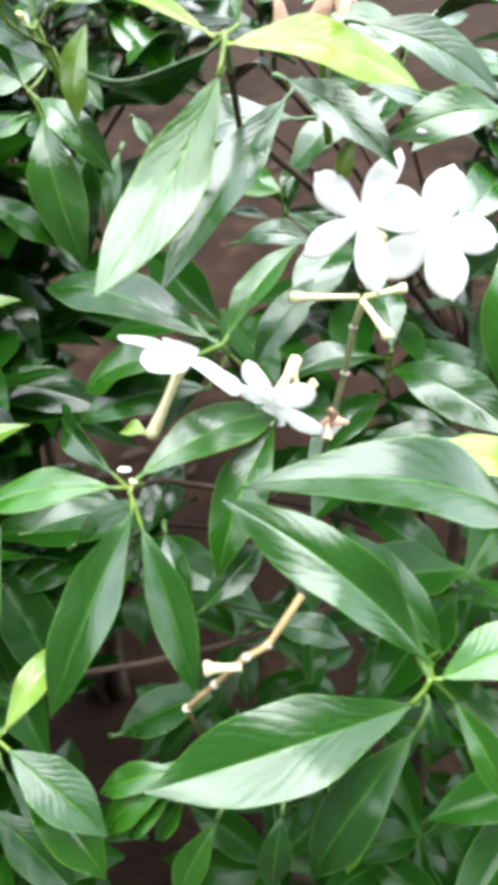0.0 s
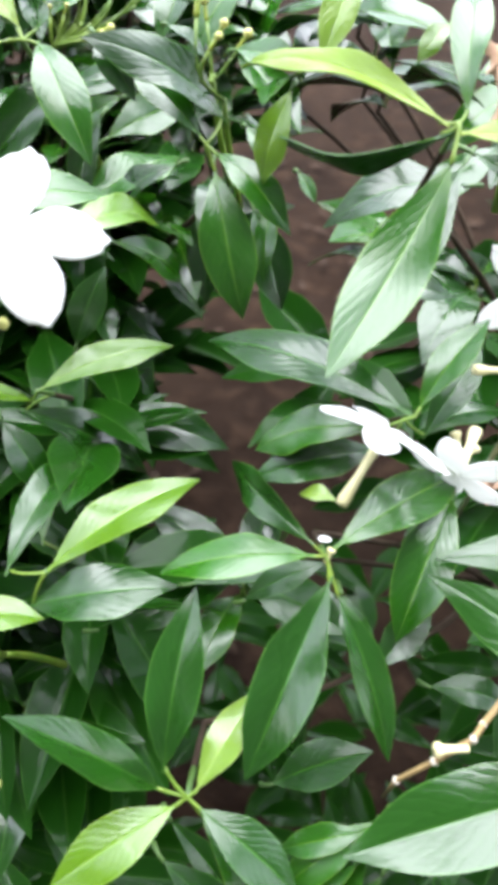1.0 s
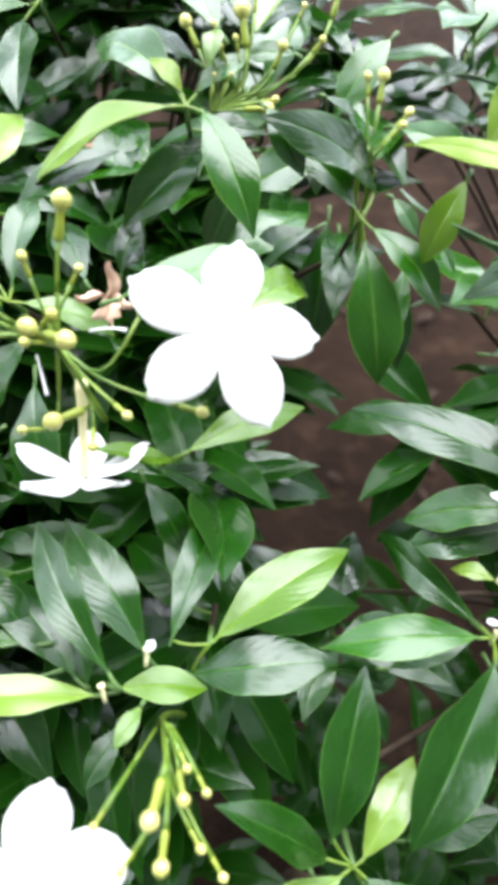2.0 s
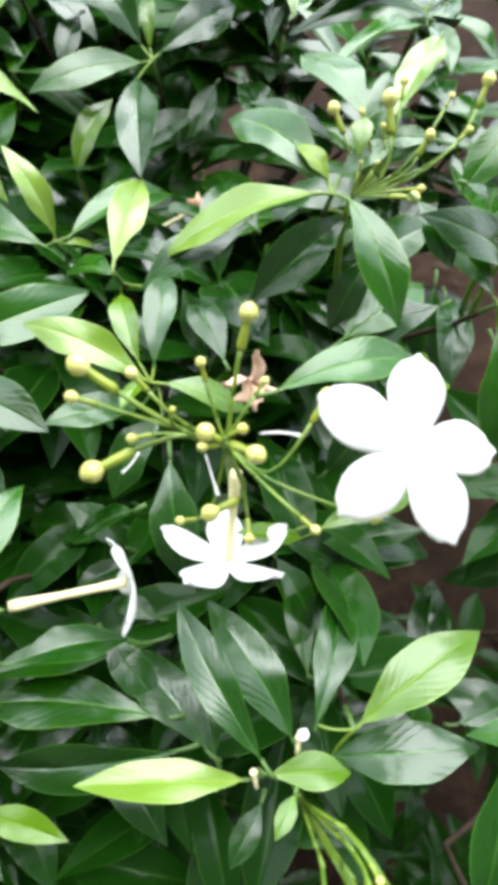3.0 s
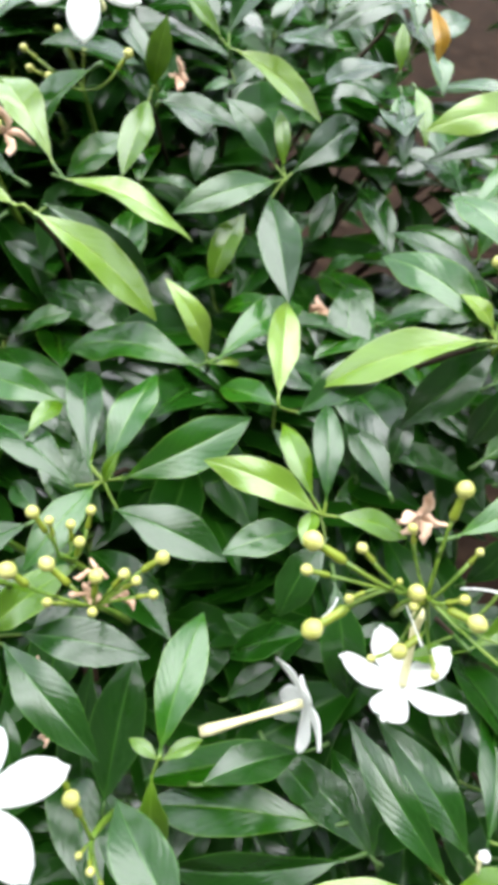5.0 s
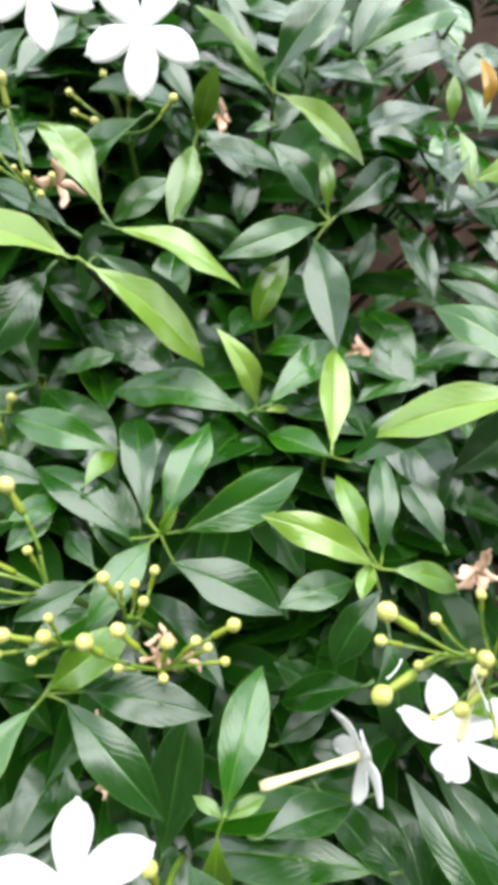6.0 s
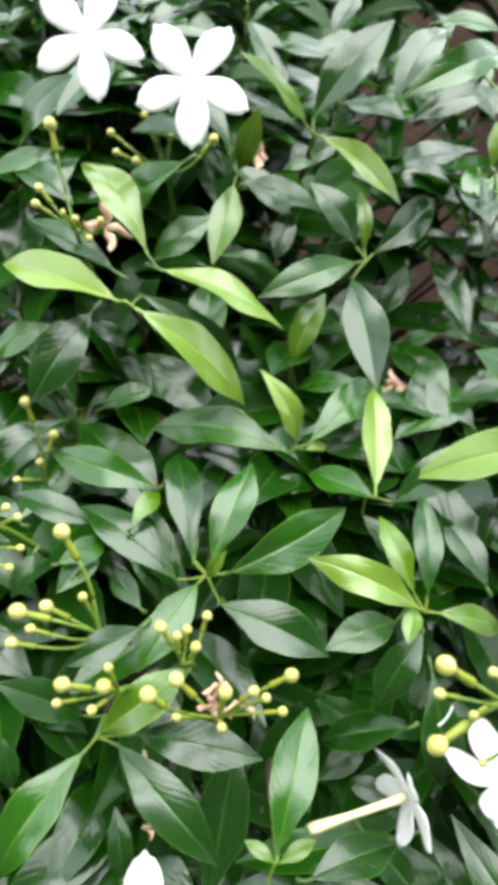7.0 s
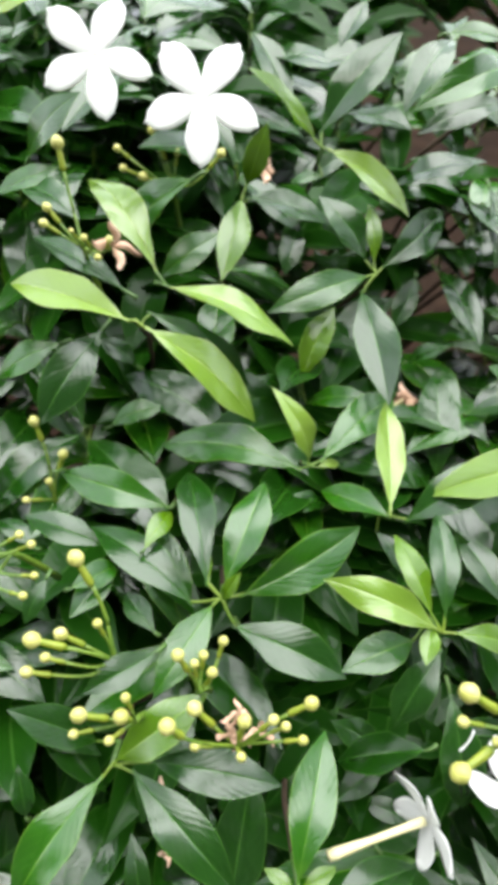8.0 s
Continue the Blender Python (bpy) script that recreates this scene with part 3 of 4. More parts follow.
# shoot Q
b = branch(shrub_left, -0.250, 0.199, 0.864)
leaf(b, GREEN, -0.2442, 0.1995, 0.8647, 33, 9, 60, 51.6, 16.6)
leaf(b, GREEN, -0.2496, 0.2019, 0.8665, 73, 17, 1, 41.6, 14.0)
leaf(b, DEEP, -0.2554, 0.2016, 0.8659, 103, -1, -4, 53.9, 12.7)
leaf(b, DEEP, -0.2596, 0.1982, 0.8586, 146, 3, -10, 49.3, 14.8)
leaf(b, GREEN, -0.2529, 0.1973, 0.8622, -117, -7, -12, 35.7, 12.3)
leaf(b, DEEP, -0.2457, 0.1922, 0.8579, -18, -7, 7, 42.4, 15.7)
leaf(b, FRESH, -0.2550, 0.2023, 0.8666, 100, -2, -2, 15.2, 3.8)
leaf(b, FRESH, -0.2499, 0.1982, 0.8632, 35, 65, 24, 14.8, 4.7)
leaf(b, DEEP, -0.2419, 0.2064, 0.8306, -44, 20, 1, 25.4, 10.2)
leaf(b, DEEP, -0.2330, 0.2392, 0.8589, 29, -12, 10, 27.8, 9.1)
# shoot R
b = branch(shrub_left, -0.272, 0.237, 0.861)
leaf(b, FRESH, -0.2786, 0.2119, 0.8692, 69, -5, 4, 20.4, 7.2)
leaf(b, GREEN, -0.2719, 0.2370, 0.8604, 161, -5, -39, 50.5, 14.4)
leaf(b, DEEP, -0.2929, 0.2179, 0.8597, 163, 2, -19, 34.3, 11.1)
leaf(b, GREEN, -0.2899, 0.2124, 0.8574, -113, 8, -15, 26.0, 9.7)
leaf(b, DEEP, -0.2852, 0.2478, 0.8425, -157, 34, -25, 27.5, 9.8)
# shoot S
b = branch(shrub_left, -0.280, 0.150, 0.841)
leaf(b, FRESH, -0.2793, 0.1507, 0.8423, 30, 34, 21, 37.6, 12.9)
leaf(b, GREEN, -0.2824, 0.1472, 0.8389, -124, -25, 3, 46.6, 14.9)
leaf(b, DEEP, -0.2736, 0.1490, 0.8410, -40, -8, 8, 47.6, 13.7)
leaf(b, DEEP, -0.2685, 0.1513, 0.8433, -7, 5, 12, 42.3, 13.6)
leaf(b, DEEP, -0.2382, 0.1155, 0.7958, 84, 32, -5, 49.5, 17.5)
leaf(b, DEEP, -0.2694, 0.1769, 0.8663, -145, -3, -10, 24.7, 9.9)
leaf(b, DEEP, -0.2878, 0.1613, 0.8244, 179, 42, -16, 36.0, 12.2)
leaf(b, DEEP, -0.3074, 0.1379, 0.8184, 109, 44, 5, 17.7, 7.1)
leaf(b, DEEP, -0.2678, 0.1172, 0.8046, 104, 38, 14, 23.7, 7.6)
# shoot T
b = branch(shrub_left, -0.220, 0.122, 0.834)
leaf(b, GREEN, -0.2202, 0.1224, 0.8341, 79, 12, -10, 44.3, 13.9)
leaf(b, FRESH, -0.2203, 0.1208, 0.8325, 150, 0, 5, 11.5, 4.2)
leaf(b, DEEP, -0.2060, 0.0763, 0.8552, 128, -13, -25, 39.5, 13.5)
leaf(b, FRESH, -0.2195, 0.1208, 0.8325, 32, -2, 7, 14.0, 4.8)
leaf(b, DEEP, -0.2071, 0.1201, 0.8125, 23, -7, -12, 35.5, 14.2)
leaf(b, DEEP, -0.1847, 0.1391, 0.7975, -39, -18, 16, 30.1, 12.0)
leaf(b, FRESH, -0.2219, 0.1176, 0.8297, -90, -73, -9, 39.4, 11.1)
leaf(b, DEEP, -0.2196, 0.0887, 0.7795, 122, 9, -1, 40.7, 14.5)
leaf(b, DEEP, -0.2532, 0.1323, 0.7290, 86, 72, -5, 79.0, 18.2)
leaf(b, FRESH, -0.2185, 0.0890, 0.7694, -11, 8, -7, 34.0, 8.9)
# shoot M
b = branch(shrub_left, -0.290, 0.275, 0.919)
leaf(b, PALE, -0.2918, 0.2748, 0.9185, 154, -6, -15, 56.8, 15.2)
leaf(b, PALE, -0.2859, 0.2734, 0.9176, -3, -42, 24, 59.6, 18.5)
leaf(b, PALE, -0.2810, 0.2985, 0.9181, -14, -12, 14, 53.1, 14.5)
leaf(b, PALE, -0.2859, 0.3026, 0.9211, 129, 16, -6, 55.4, 14.6)
leaf(b, DEEP, -0.2879, 0.2907, 0.9114, -5, -34, 36, 50.9, 11.7)
leaf(b, DEEP, -0.3043, 0.2841, 0.9061, -120, -30, -25, 42.9, 17.0)
leaf(b, DEEP, -0.2959, 0.2895, 0.9208, 145, 1, -13, 50.8, 12.3)
leaf(b, GREEN, -0.2749, 0.3301, 0.9468, 177, -45, -32, 46.2, 18.5)
leaf(b, GREEN, -0.2632, 0.3386, 0.9200, -142, -22, -30, 32.5, 13.0)
leaf(b, DEEP, -0.2951, 0.3038, 0.8712, -179, 40, -31, 21.2, 8.5)
leaf(b, GREEN, -0.3051, 0.2847, 0.8514, 16, 21, 20, 25.8, 10.3)
leaf(b, GREEN, -0.3230, 0.2912, 0.8912, -162, -28, -37, 31.4, 12.6)
leaf(b, GREEN, -0.3428, 0.3443, 0.9401, -2, 51, 56, 36.1, 14.4)
leaf(b, GREEN, -0.3291, 0.3398, 0.9403, -163, -21, -33, 28.2, 11.3)
leaf(b, DEEP, -0.3291, 0.2903, 0.8867, -167, -35, -29, 24.7, 9.9)
leaf(b, LIME, -0.3241, 0.3340, 1.0001, 178, -19, -34, 21.7, 8.7)
# shoot N
b = branch(shrub_left, -0.221, 0.254, 0.873)
leaf(b, GREEN, -0.2232, 0.2528, 0.8714, 162, -12, -9, 62.0, 17.0)
leaf(b, PALE, -0.2205, 0.2553, 0.8738, 151, 56, -20, 34.6, 9.7)
leaf(b, GREEN, -0.2162, 0.2555, 0.8742, 50, 2, 3, 52.1, 15.3)
leaf(b, PALE, -0.2171, 0.2539, 0.8727, 34, -17, 16, 12.4, 4.4)
# shoot O
b = branch(shrub_left, -0.193, 0.227, 0.881)
leaf(b, PALE, -0.1933, 0.2285, 0.8824, 88, 8, 5, 49.6, 12.0)
leaf(b, GREEN, -0.1925, 0.2278, 0.8791, 138, -23, -10, 32.8, 11.5)
leaf(b, DEEP, -0.1851, 0.2317, 0.8722, 25, 27, 21, 43.5, 15.5)
leaf(b, DEEP, -0.1931, 0.2345, 0.8608, -44, -22, 6, 21.4, 8.6)
# shoot Z
b = branch(shrub_left, -0.223, 0.301, 0.874)
leaf(b, FRESH, -0.2234, 0.3008, 0.8742, 64, 45, 4, 35.5, 12.1)
leaf(b, DEEP, -0.2210, 0.3044, 0.8573, -167, 40, -26, 28.7, 11.5)
leaf(b, GREEN, -0.2203, 0.2993, 0.8622, -22, 31, 16, 33.4, 11.7)
# shoot W
b = branch(shrub_left, -0.225, 0.363, 0.949)
leaf(b, FRESH, -0.2281, 0.3653, 0.9508, -158, 42, -50, 43.1, 12.5)
leaf(b, PALE, -0.2225, 0.3629, 0.9490, -11, -28, 36, 45.9, 15.0)
leaf(b, DEEP, -0.2267, 0.3672, 0.9526, 36, 46, 26, 49.3, 18.2)
leaf(b, DEEP, -0.1897, 0.3736, 0.9308, -9, 28, 28, 40.3, 16.1)
leaf(b, DEEP, -0.2087, 0.3873, 0.9379, -159, -31, -33, 23.7, 9.5)
leaf(b, GREEN, -0.2215, 0.3690, 0.9343, 176, -19, -41, 15.3, 6.1)
# shoot X
b = branch(shrub_left, -0.256, 0.348, 0.933)
leaf(b, FRESH, -0.2551, 0.3507, 0.9350, -14, 77, 99, 27.8, 10.1)
leaf(b, FRESH, -0.2563, 0.3471, 0.9317, -97, -20, -18, 42.0, 12.1)
leaf(b, DEEP, -0.2541, 0.3549, 0.9281, -1, -12, 23, 38.8, 15.5)
leaf(b, DEEP, -0.2305, 0.3557, 0.9188, -102, -33, -5, 25.5, 10.2)
# shoot Y
b = branch(shrub_left, -0.196, 0.332, 0.912)
leaf(b, FRESH, -0.1975, 0.3353, 0.9142, 103, 41, -10, 26.2, 6.4)
leaf(b, DEEP, -0.2008, 0.3361, 0.9147, 152, 39, -37, 33.7, 13.5)
leaf(b, DEEP, -0.1942, 0.3342, 0.9133, 48, 17, 48, 45.0, 15.2)
leaf(b, GREEN, -0.1995, 0.3316, 0.9107, -151, -8, -44, 48.1, 13.8)
leaf(b, DEEP, -0.2020, 0.3269, 0.9063, -79, -14, 13, 56.8, 16.4)
leaf(b, DEEP, -0.1719, 0.3554, 0.8975, -114, -39, -2, 26.5, 10.6)
leaf(b, DEEP, -0.1592, 0.3654, 0.8960, -76, -4, 10, 51.6, 14.5)
leaf(b, DEEP, -0.1737, 0.3233, 0.8720, -16, 44, 26, 22.9, 9.2)
# shoot V
b = branch(shrub_left, -0.157, 0.375, 0.983)
leaf(b, GREEN, -0.1550, 0.3756, 0.9828, -143, -9, -53, 52.3, 12.6)
leaf(b, DEEP, -0.1788, 0.3815, 0.9884, -121, -23, -6, 41.0, 14.1)
leaf(b, DEEP, -0.1497, 0.3757, 0.9697, -161, -14, -29, 41.2, 13.2)
leaf(b, DEEP, -0.2107, 0.4182, 0.9897, -119, -31, -4, 25.4, 10.2)
leaf(b, GREEN, -0.1759, 0.4066, 0.9839, -1, -0, 37, 27.0, 10.8)
leaf(b, FRESH, -0.1605, 0.3253, 0.9597, 99, 54, -17, 16.5, 5.1)
leaf(b, DEEP, -0.1505, 0.3642, 0.9401, -88, -24, -7, 39.9, 9.2)
leaf(b, ORANGE, -0.1506, 0.3503, 0.9752, -6, -63, 63, 20.1, 8.0)
# shoot C
b = branch(shrub_left, -0.318, 0.245, 0.866)
leaf(b, DEEP, -0.3177, 0.2125, 0.8634, 145, 0, -1, 18.7, 7.5)
leaf(b, DEEP, -0.3082, 0.1969, 0.8712, -110, -27, -13, 15.9, 6.3)
leaf(b, GREEN, -0.3004, 0.1945, 0.8693, 48, -19, 23, 21.3, 8.5)
leaf(b, DEEP, -0.2718, 0.1896, 0.8526, 130, -6, -7, 20.5, 8.2)
leaf(b, DEEP, -0.1675, 0.1524, 0.7852, 162, 2, -12, 21.1, 8.4)
leaf(b, DEEP, -0.1829, 0.1723, 0.7992, 167, 40, -11, 28.4, 11.2)
leaf(b, DEEP, -0.1468, 0.2720, 0.8764, 114, -8, -26, 16.0, 6.4)
leaf(b, DEEP, -0.1470, 0.2233, 0.8582, 75, 39, -9, 22.7, 8.7)


# ---- flowers ----
def petal_mesh(narrow, seed):
    """A rounded, slightly lopsided petal, 1 long, with a thin edge."""
    rng = random.Random(seed)
    phase = rng.random() * 0.6
    bm = bmesh.new()
    along, across = 10, 6
    skins = []
    for under in (0.0, 0.014):
        grid = []
        for i in range(along + 1):
            v = i / along
            half = 0.30 * narrow * (math.sin(math.pi * (0.06 + 0.84 * v ** 1.2)) ** 0.8) * (1 - 0.3 * max(0.0, (v - 0.55) / 0.45) ** 2) * (1.0 if v < 0.97 else 0.7)
            row = []
            for j in range(across + 1):
                u = 2 * j / across - 1
                x = u * half + 0.05 * v * v
                z = 0.05 * math.sin(math.pi * v) - 0.07 * v * v + 0.05 * u * half - 0.10 * u * u * half + 0.014 * math.sin(7 * v + 3 * u + phase)
                row.append(bm.verts.new((x, 0.02 + 0.98 * v - 0.06 * u * u * (v > 0.9), z - under)))
            grid.append(row)
        skins.append(grid)
    for s, grid in enumerate(skins):
        for i in range(along):
            for j in range(across):
                corners = [grid[i][j], grid[i][j + 1], grid[i + 1][j + 1], grid[i + 1][j]]
                bm.faces.new(corners[::-1] if s else corners)
    top, under = skins
    rim = [(i, 0) for i in range(along + 1)] + [(along, j) for j in range(1, across + 1)] + [(i, across) for i in range(along - 1, -1, -1)]
    for (a, b), (c, d) in zip(rim, rim[1:]):
        bm.faces.new((top[a][b], top[c][d], under[c][d], under[a][b]))
    bmesh.ops.recalc_face_normals(bm, faces=bm.faces)
    data = bpy.data.meshes.new("petal")
    smooth(bm).to_mesh(data)
    bm.free()
    data.materials.append(PETAL)
    return data


petal_data = {}


def facing_pose(x, y, z, yaw, pitch):
    """Local z faces the way given."""
    n = Vector((math.cos(radians(yaw)) * math.cos(radians(pitch)), math.sin(radians(yaw)) * math.cos(radians(pitch)), math.sin(radians(pitch))))
    right = Vector((0, 0, 1)).cross(n).normalized()
    m = Matrix((right, n.cross(right), n)).transposed().to_4x4()
    m.translation = (x, y, z)
    return m


def flower(shrub, x, y, z, yaw, pitch, spin, radius, tube_length, narrow, reflex=0):
    """A white pinwheel flower: a cream tube that carries five petals."""
    r, t = radius / 1000, tube_length / 1000
    way = [(0, 0, -t), (0, 0, -t * 0.92), (0, 0, -t * 0.6), (0, 0, -t * 0.3), (0, 0, -0.004), (0, 0, -0.002)]
    ob = part("flower", tube(way, [0.0017, 0.0019, 0.0012, 0.0013, 0.0016, 0.0015], 10), TUBE, shrub, "white pinwheel flower on a cream tube")
    ob.matrix_parent_inverse = Matrix.Translation(-Vector(shrub.location))
    ob.matrix_basis = facing_pose(x, y, z, yaw, pitch)
    for i in range(5):
        key = (narrow, i % 3)
        if key not in petal_data:
            petal_data[key] = petal_mesh(narrow, i)
        petal = part_of("petal", petal_data[key], PETAL, ob)
        lift = radians((i * 37 % 11) - 5 - reflex)
        petal.matrix_basis = Matrix.Rotation(radians(spin - 86 + 72 * i + (i * 53 % 9) - 4), 4, "Z") @ Matrix.Rotation(lift, 4, "X") @ Matrix.Scale(r * (0.96 + 0.02 * (i * 7 % 5)), 4)
    return ob


flower(shrub_left, -0.1054, 0.1469, 0.8969, -77, 60, -2, 24.1, 20.0, 0.98)
flower(shrub_left, -0.2720, 0.3166, 0.9805, -98, 43, -11, 21.5, 20.0, 0.86)
flower(shrub_left, -0.3091, 0.3282, 0.9860, -90, 43, -6, 20.5, 20.0, 0.84)
flower(shrub_left, -0.1453, 0.1475, 0.8365, -88, -64, -28, 23.5, 31.0, 0.82, 14)
flower(shrub_left, -0.1742, 0.1446, 0.8258, 20, 0, 9, 18.5, 37.0, 0.8, 10)
flower(shrub_left, -0.1340, 0.0463, 0.8381, -28, 75, 30, 20.8, 22.0, 1.1)
flower(shrub_left, -0.2553, 0.0959, 0.8814, 35, 83, -25, 19.8, 22.0, 0.8)
flower(shrub_right, 0.0340, 0.1794, 0.8662, -122, 42, -134, 21.8, 20.0, 0.72)
flower(shrub_right, 0.0539, 0.1777, 0.8627, -94, 44, 0, 19.9, 20.0, 1.0)
flower(shrub_right, -0.0128, 0.1367, 0.8501, 45, 54, 34, 19.3, 24.0, 0.9)
flower(shrub_right, 0.0096, 0.1362, 0.8347, -114, -16, -180, 16.0, 16.0, 0.9)

# ---- buds ----
clusters = {}


def inflorescence(shrub, x, y, z):
    """The green stalk of a cluster, which forks to its buds."""
    way = glide((x, y, z), (x, y + 0.01, z - 0.02), (x + 0.004, y + 0.018, z - 0.045), 6)
    ob = place(part("inflorescence", tube(way, [0.0009, 0.001, 0.0011, 0.0012, 0.0013, 0.0014], 7), STALK, shrub, "green forked stalk with round yellow buds"), shrub)
    clusters[ob] = Vector((x, y, z))
    return ob


def bud(cluster, x, y, z, radius, fx, fy, fz):
    """A round bud on a thin neck that reaches back to the fork fx, fy, fz and on to the cluster's own stalk."""
    r = radius / 1000
    top, fork, heart = Vector((x, y, z)), Vector((fx, fy, fz)), clusters[cluster]
    ahead = (top - fork).normalized()
    bm = bmesh.new()
    neck = top - ahead * min(4.0 * r, (top - fork).length * 0.7)
    profile = [(top - ahead * 1.05 * r, 0.36 * r), (top - ahead * 0.85 * r, 0.62 * r), (top - ahead * 0.35 * r, 0.96 * r), (top + ahead * 0.12 * r, 1.0 * r),
               (top + ahead * 0.6 * r, 0.8 * r), (top + ahead * 0.9 * r, 0.45 * r), (top + ahead * 1.06 * r, 0.12 * r)]
    tube([p for p, _ in profile], [q for _, q in profile], 12, bm)
    ob = part("bud", bm, BUD, cluster)
    swell = bmesh.new()
    tube([neck, neck + ahead * 0.5 * r, neck.lerp(top, 0.4), neck.lerp(top, 0.7), top - ahead * 0.85 * r], [0.36 * r, 0.54 * r, 0.46 * r, 0.42 * r, 0.46 * r], 8, swell)
    part("neck", swell, NECK, ob)
    stem = bmesh.new()
    thin = max(0.00045, 0.23 * r)
    tube(glide(neck, fork, fork.lerp(heart, 0.35), 5), [thin * 1.2, thin, thin, thin, thin], 6, stem)
    tube(glide(fork.lerp(heart, 0.2), fork.lerp(heart, 0.6) - Vector((0, 0, 0.001)), heart, 4), [thin, thin, thin * 1.2, thin * 1.4], 6, stem)
    stalk = part("stalk", stem, STALK, cluster)
    for o in (ob, stalk):
        o.matrix_parent_inverse = Matrix.Translation((0, 0, 0))
    return ob


c = inflorescence(shrub_left, -0.1489, 0.1566, 0.8802)
bud(c, -0.1853, 0.1569, 0.9027, 2.7, -0.1633, 0.1516, 0.8907)
bud(c, -0.1861, 0.1513, 0.8976, 1.6, -0.1633, 0.1516, 0.8907)
bud(c, -0.1817, 0.1444, 0.8787, 2.9, -0.1629, 0.1570, 0.8828)
bud(c, -0.1544, 0.1533, 0.8877, 2.5, -0.1492, 0.1554, 0.8817)
bud(c, -0.1415, 0.1429, 0.8932, 2.4, -0.1504, 0.1491, 0.8903)
bud(c, -0.1466, 0.1707, 0.9126, 2.4, -0.1483, 0.1651, 0.8994)
bud(c, -0.1247, 0.1634, 0.8952, 2.0, -0.1351, 0.1498, 0.8745)
bud(c, -0.1726, 0.1562, 0.9026, 1.5, -0.1629, 0.1532, 0.8922)
bud(c, -0.1573, 0.1663, 0.8993, 1.4, -0.1540, 0.1632, 0.8885)
bud(c, -0.1725, 0.1511, 0.8851, 1.4, -0.1637, 0.1570, 0.8827)
bud(c, -0.1518, 0.1497, 0.8586, 2.6, -0.1414, 0.1579, 0.8583)
bud(c, -0.1600, 0.1477, 0.8564, 1.3, -0.1515, 0.1523, 0.8529)
bud(c, -0.1260, 0.1307, 0.8828, 1.2, -0.1377, 0.1409, 0.8834)
bud(c, -0.1411, 0.1588, 0.9021, 1.1, -0.1487, 0.1527, 0.8882)
bud(c, -0.1098, 0.1409, 0.8757, 1.6, -0.1350, 0.1492, 0.8740)
bud(c, -0.1621, 0.1504, 0.8978, 0.8, -0.1633, 0.1516, 0.8907)
bud(c, -0.1453, 0.1473, 0.8969, 1.4, -0.1504, 0.1489, 0.8901)
bud(c, -0.1548, 0.1506, 0.8852, 1.4, -0.1492, 0.1554, 0.8817)
bud(c, -0.1402, 0.1450, 0.8548, 1.5, -0.1423, 0.1579, 0.8582)
c = inflorescence(shrub_left, -0.0639, 0.2389, 0.8959)
bud(c, -0.0690, 0.2233, 0.9291, 1.8, -0.0701, 0.2123, 0.9108)
bud(c, -0.0614, 0.2160, 0.9226, 1.2, -0.0698, 0.2123, 0.9108)
bud(c, -0.0627, 0.2134, 0.9202, 1.1, -0.0698, 0.2123, 0.9108)
bud(c, -0.0713, 0.2374, 0.9052, 1.4, -0.0663, 0.2375, 0.8973)
c = inflorescence(shrub_left, -0.1181, 0.2425, 0.9081)
bud(c, -0.1102, 0.2577, 0.9332, 2.6, -0.1064, 0.2478, 0.9160)
bud(c, -0.1271, 0.2543, 0.9297, 2.0, -0.1158, 0.2447, 0.9130)
bud(c, -0.1184, 0.2541, 0.9297, 1.0, -0.1136, 0.2487, 0.9167)
bud(c, -0.1161, 0.2492, 0.9252, 1.1, -0.1119, 0.2488, 0.9168)
bud(c, -0.1115, 0.2513, 0.9273, 1.0, -0.1083, 0.2490, 0.9171)
bud(c, -0.1205, 0.2502, 0.9261, 1.0, -0.1153, 0.2474, 0.9154)
bud(c, -0.0999, 0.2359, 0.9134, 1.9, -0.1163, 0.2410, 0.9095)
bud(c, -0.0979, 0.2380, 0.9154, 1.2, -0.1154, 0.2414, 0.9100)
bud(c, -0.0969, 0.2502, 0.9266, 1.7, -0.1010, 0.2468, 0.9152)
bud(c, -0.0807, 0.2637, 0.9394, 2.1, -0.0857, 0.2528, 0.9211)
bud(c, -0.0850, 0.2521, 0.9286, 1.2, -0.0957, 0.2471, 0.9156)
bud(c, -0.1064, 0.2618, 0.9370, 1.4, -0.1066, 0.2491, 0.9172)
bud(c, -0.0914, 0.2594, 0.9352, 1.0, -0.0995, 0.2495, 0.9177)
bud(c, -0.1171, 0.2428, 0.9193, 0.7, -0.1181, 0.2409, 0.9094)
bud(c, -0.1119, 0.2430, 0.9197, 0.7, -0.1163, 0.2410, 0.9095)
c = inflorescence(shrub_left, -0.1166, 0.0960, 0.7914)
bud(c, -0.1112, 0.0578, 0.8466, 1.9, -0.1090, 0.0699, 0.8496)
bud(c, -0.1056, 0.0645, 0.8356, 1.5, -0.1088, 0.0750, 0.8371)
bud(c, -0.1083, 0.0513, 0.8406, 1.6, -0.1083, 0.0641, 0.8443)
bud(c, -0.1054, 0.0694, 0.8402, 1.0, -0.1103, 0.0776, 0.8395)
bud(c, -0.1009, 0.0659, 0.8370, 1.0, -0.1091, 0.0777, 0.8396)
bud(c, -0.1162, 0.0504, 0.8396, 1.0, -0.1082, 0.0624, 0.8427)
bud(c, -0.1011, 0.0571, 0.8288, 1.1, -0.1092, 0.0676, 0.8302)
bud(c, -0.0959, 0.0529, 0.8251, 1.1, -0.1080, 0.0676, 0.8303)
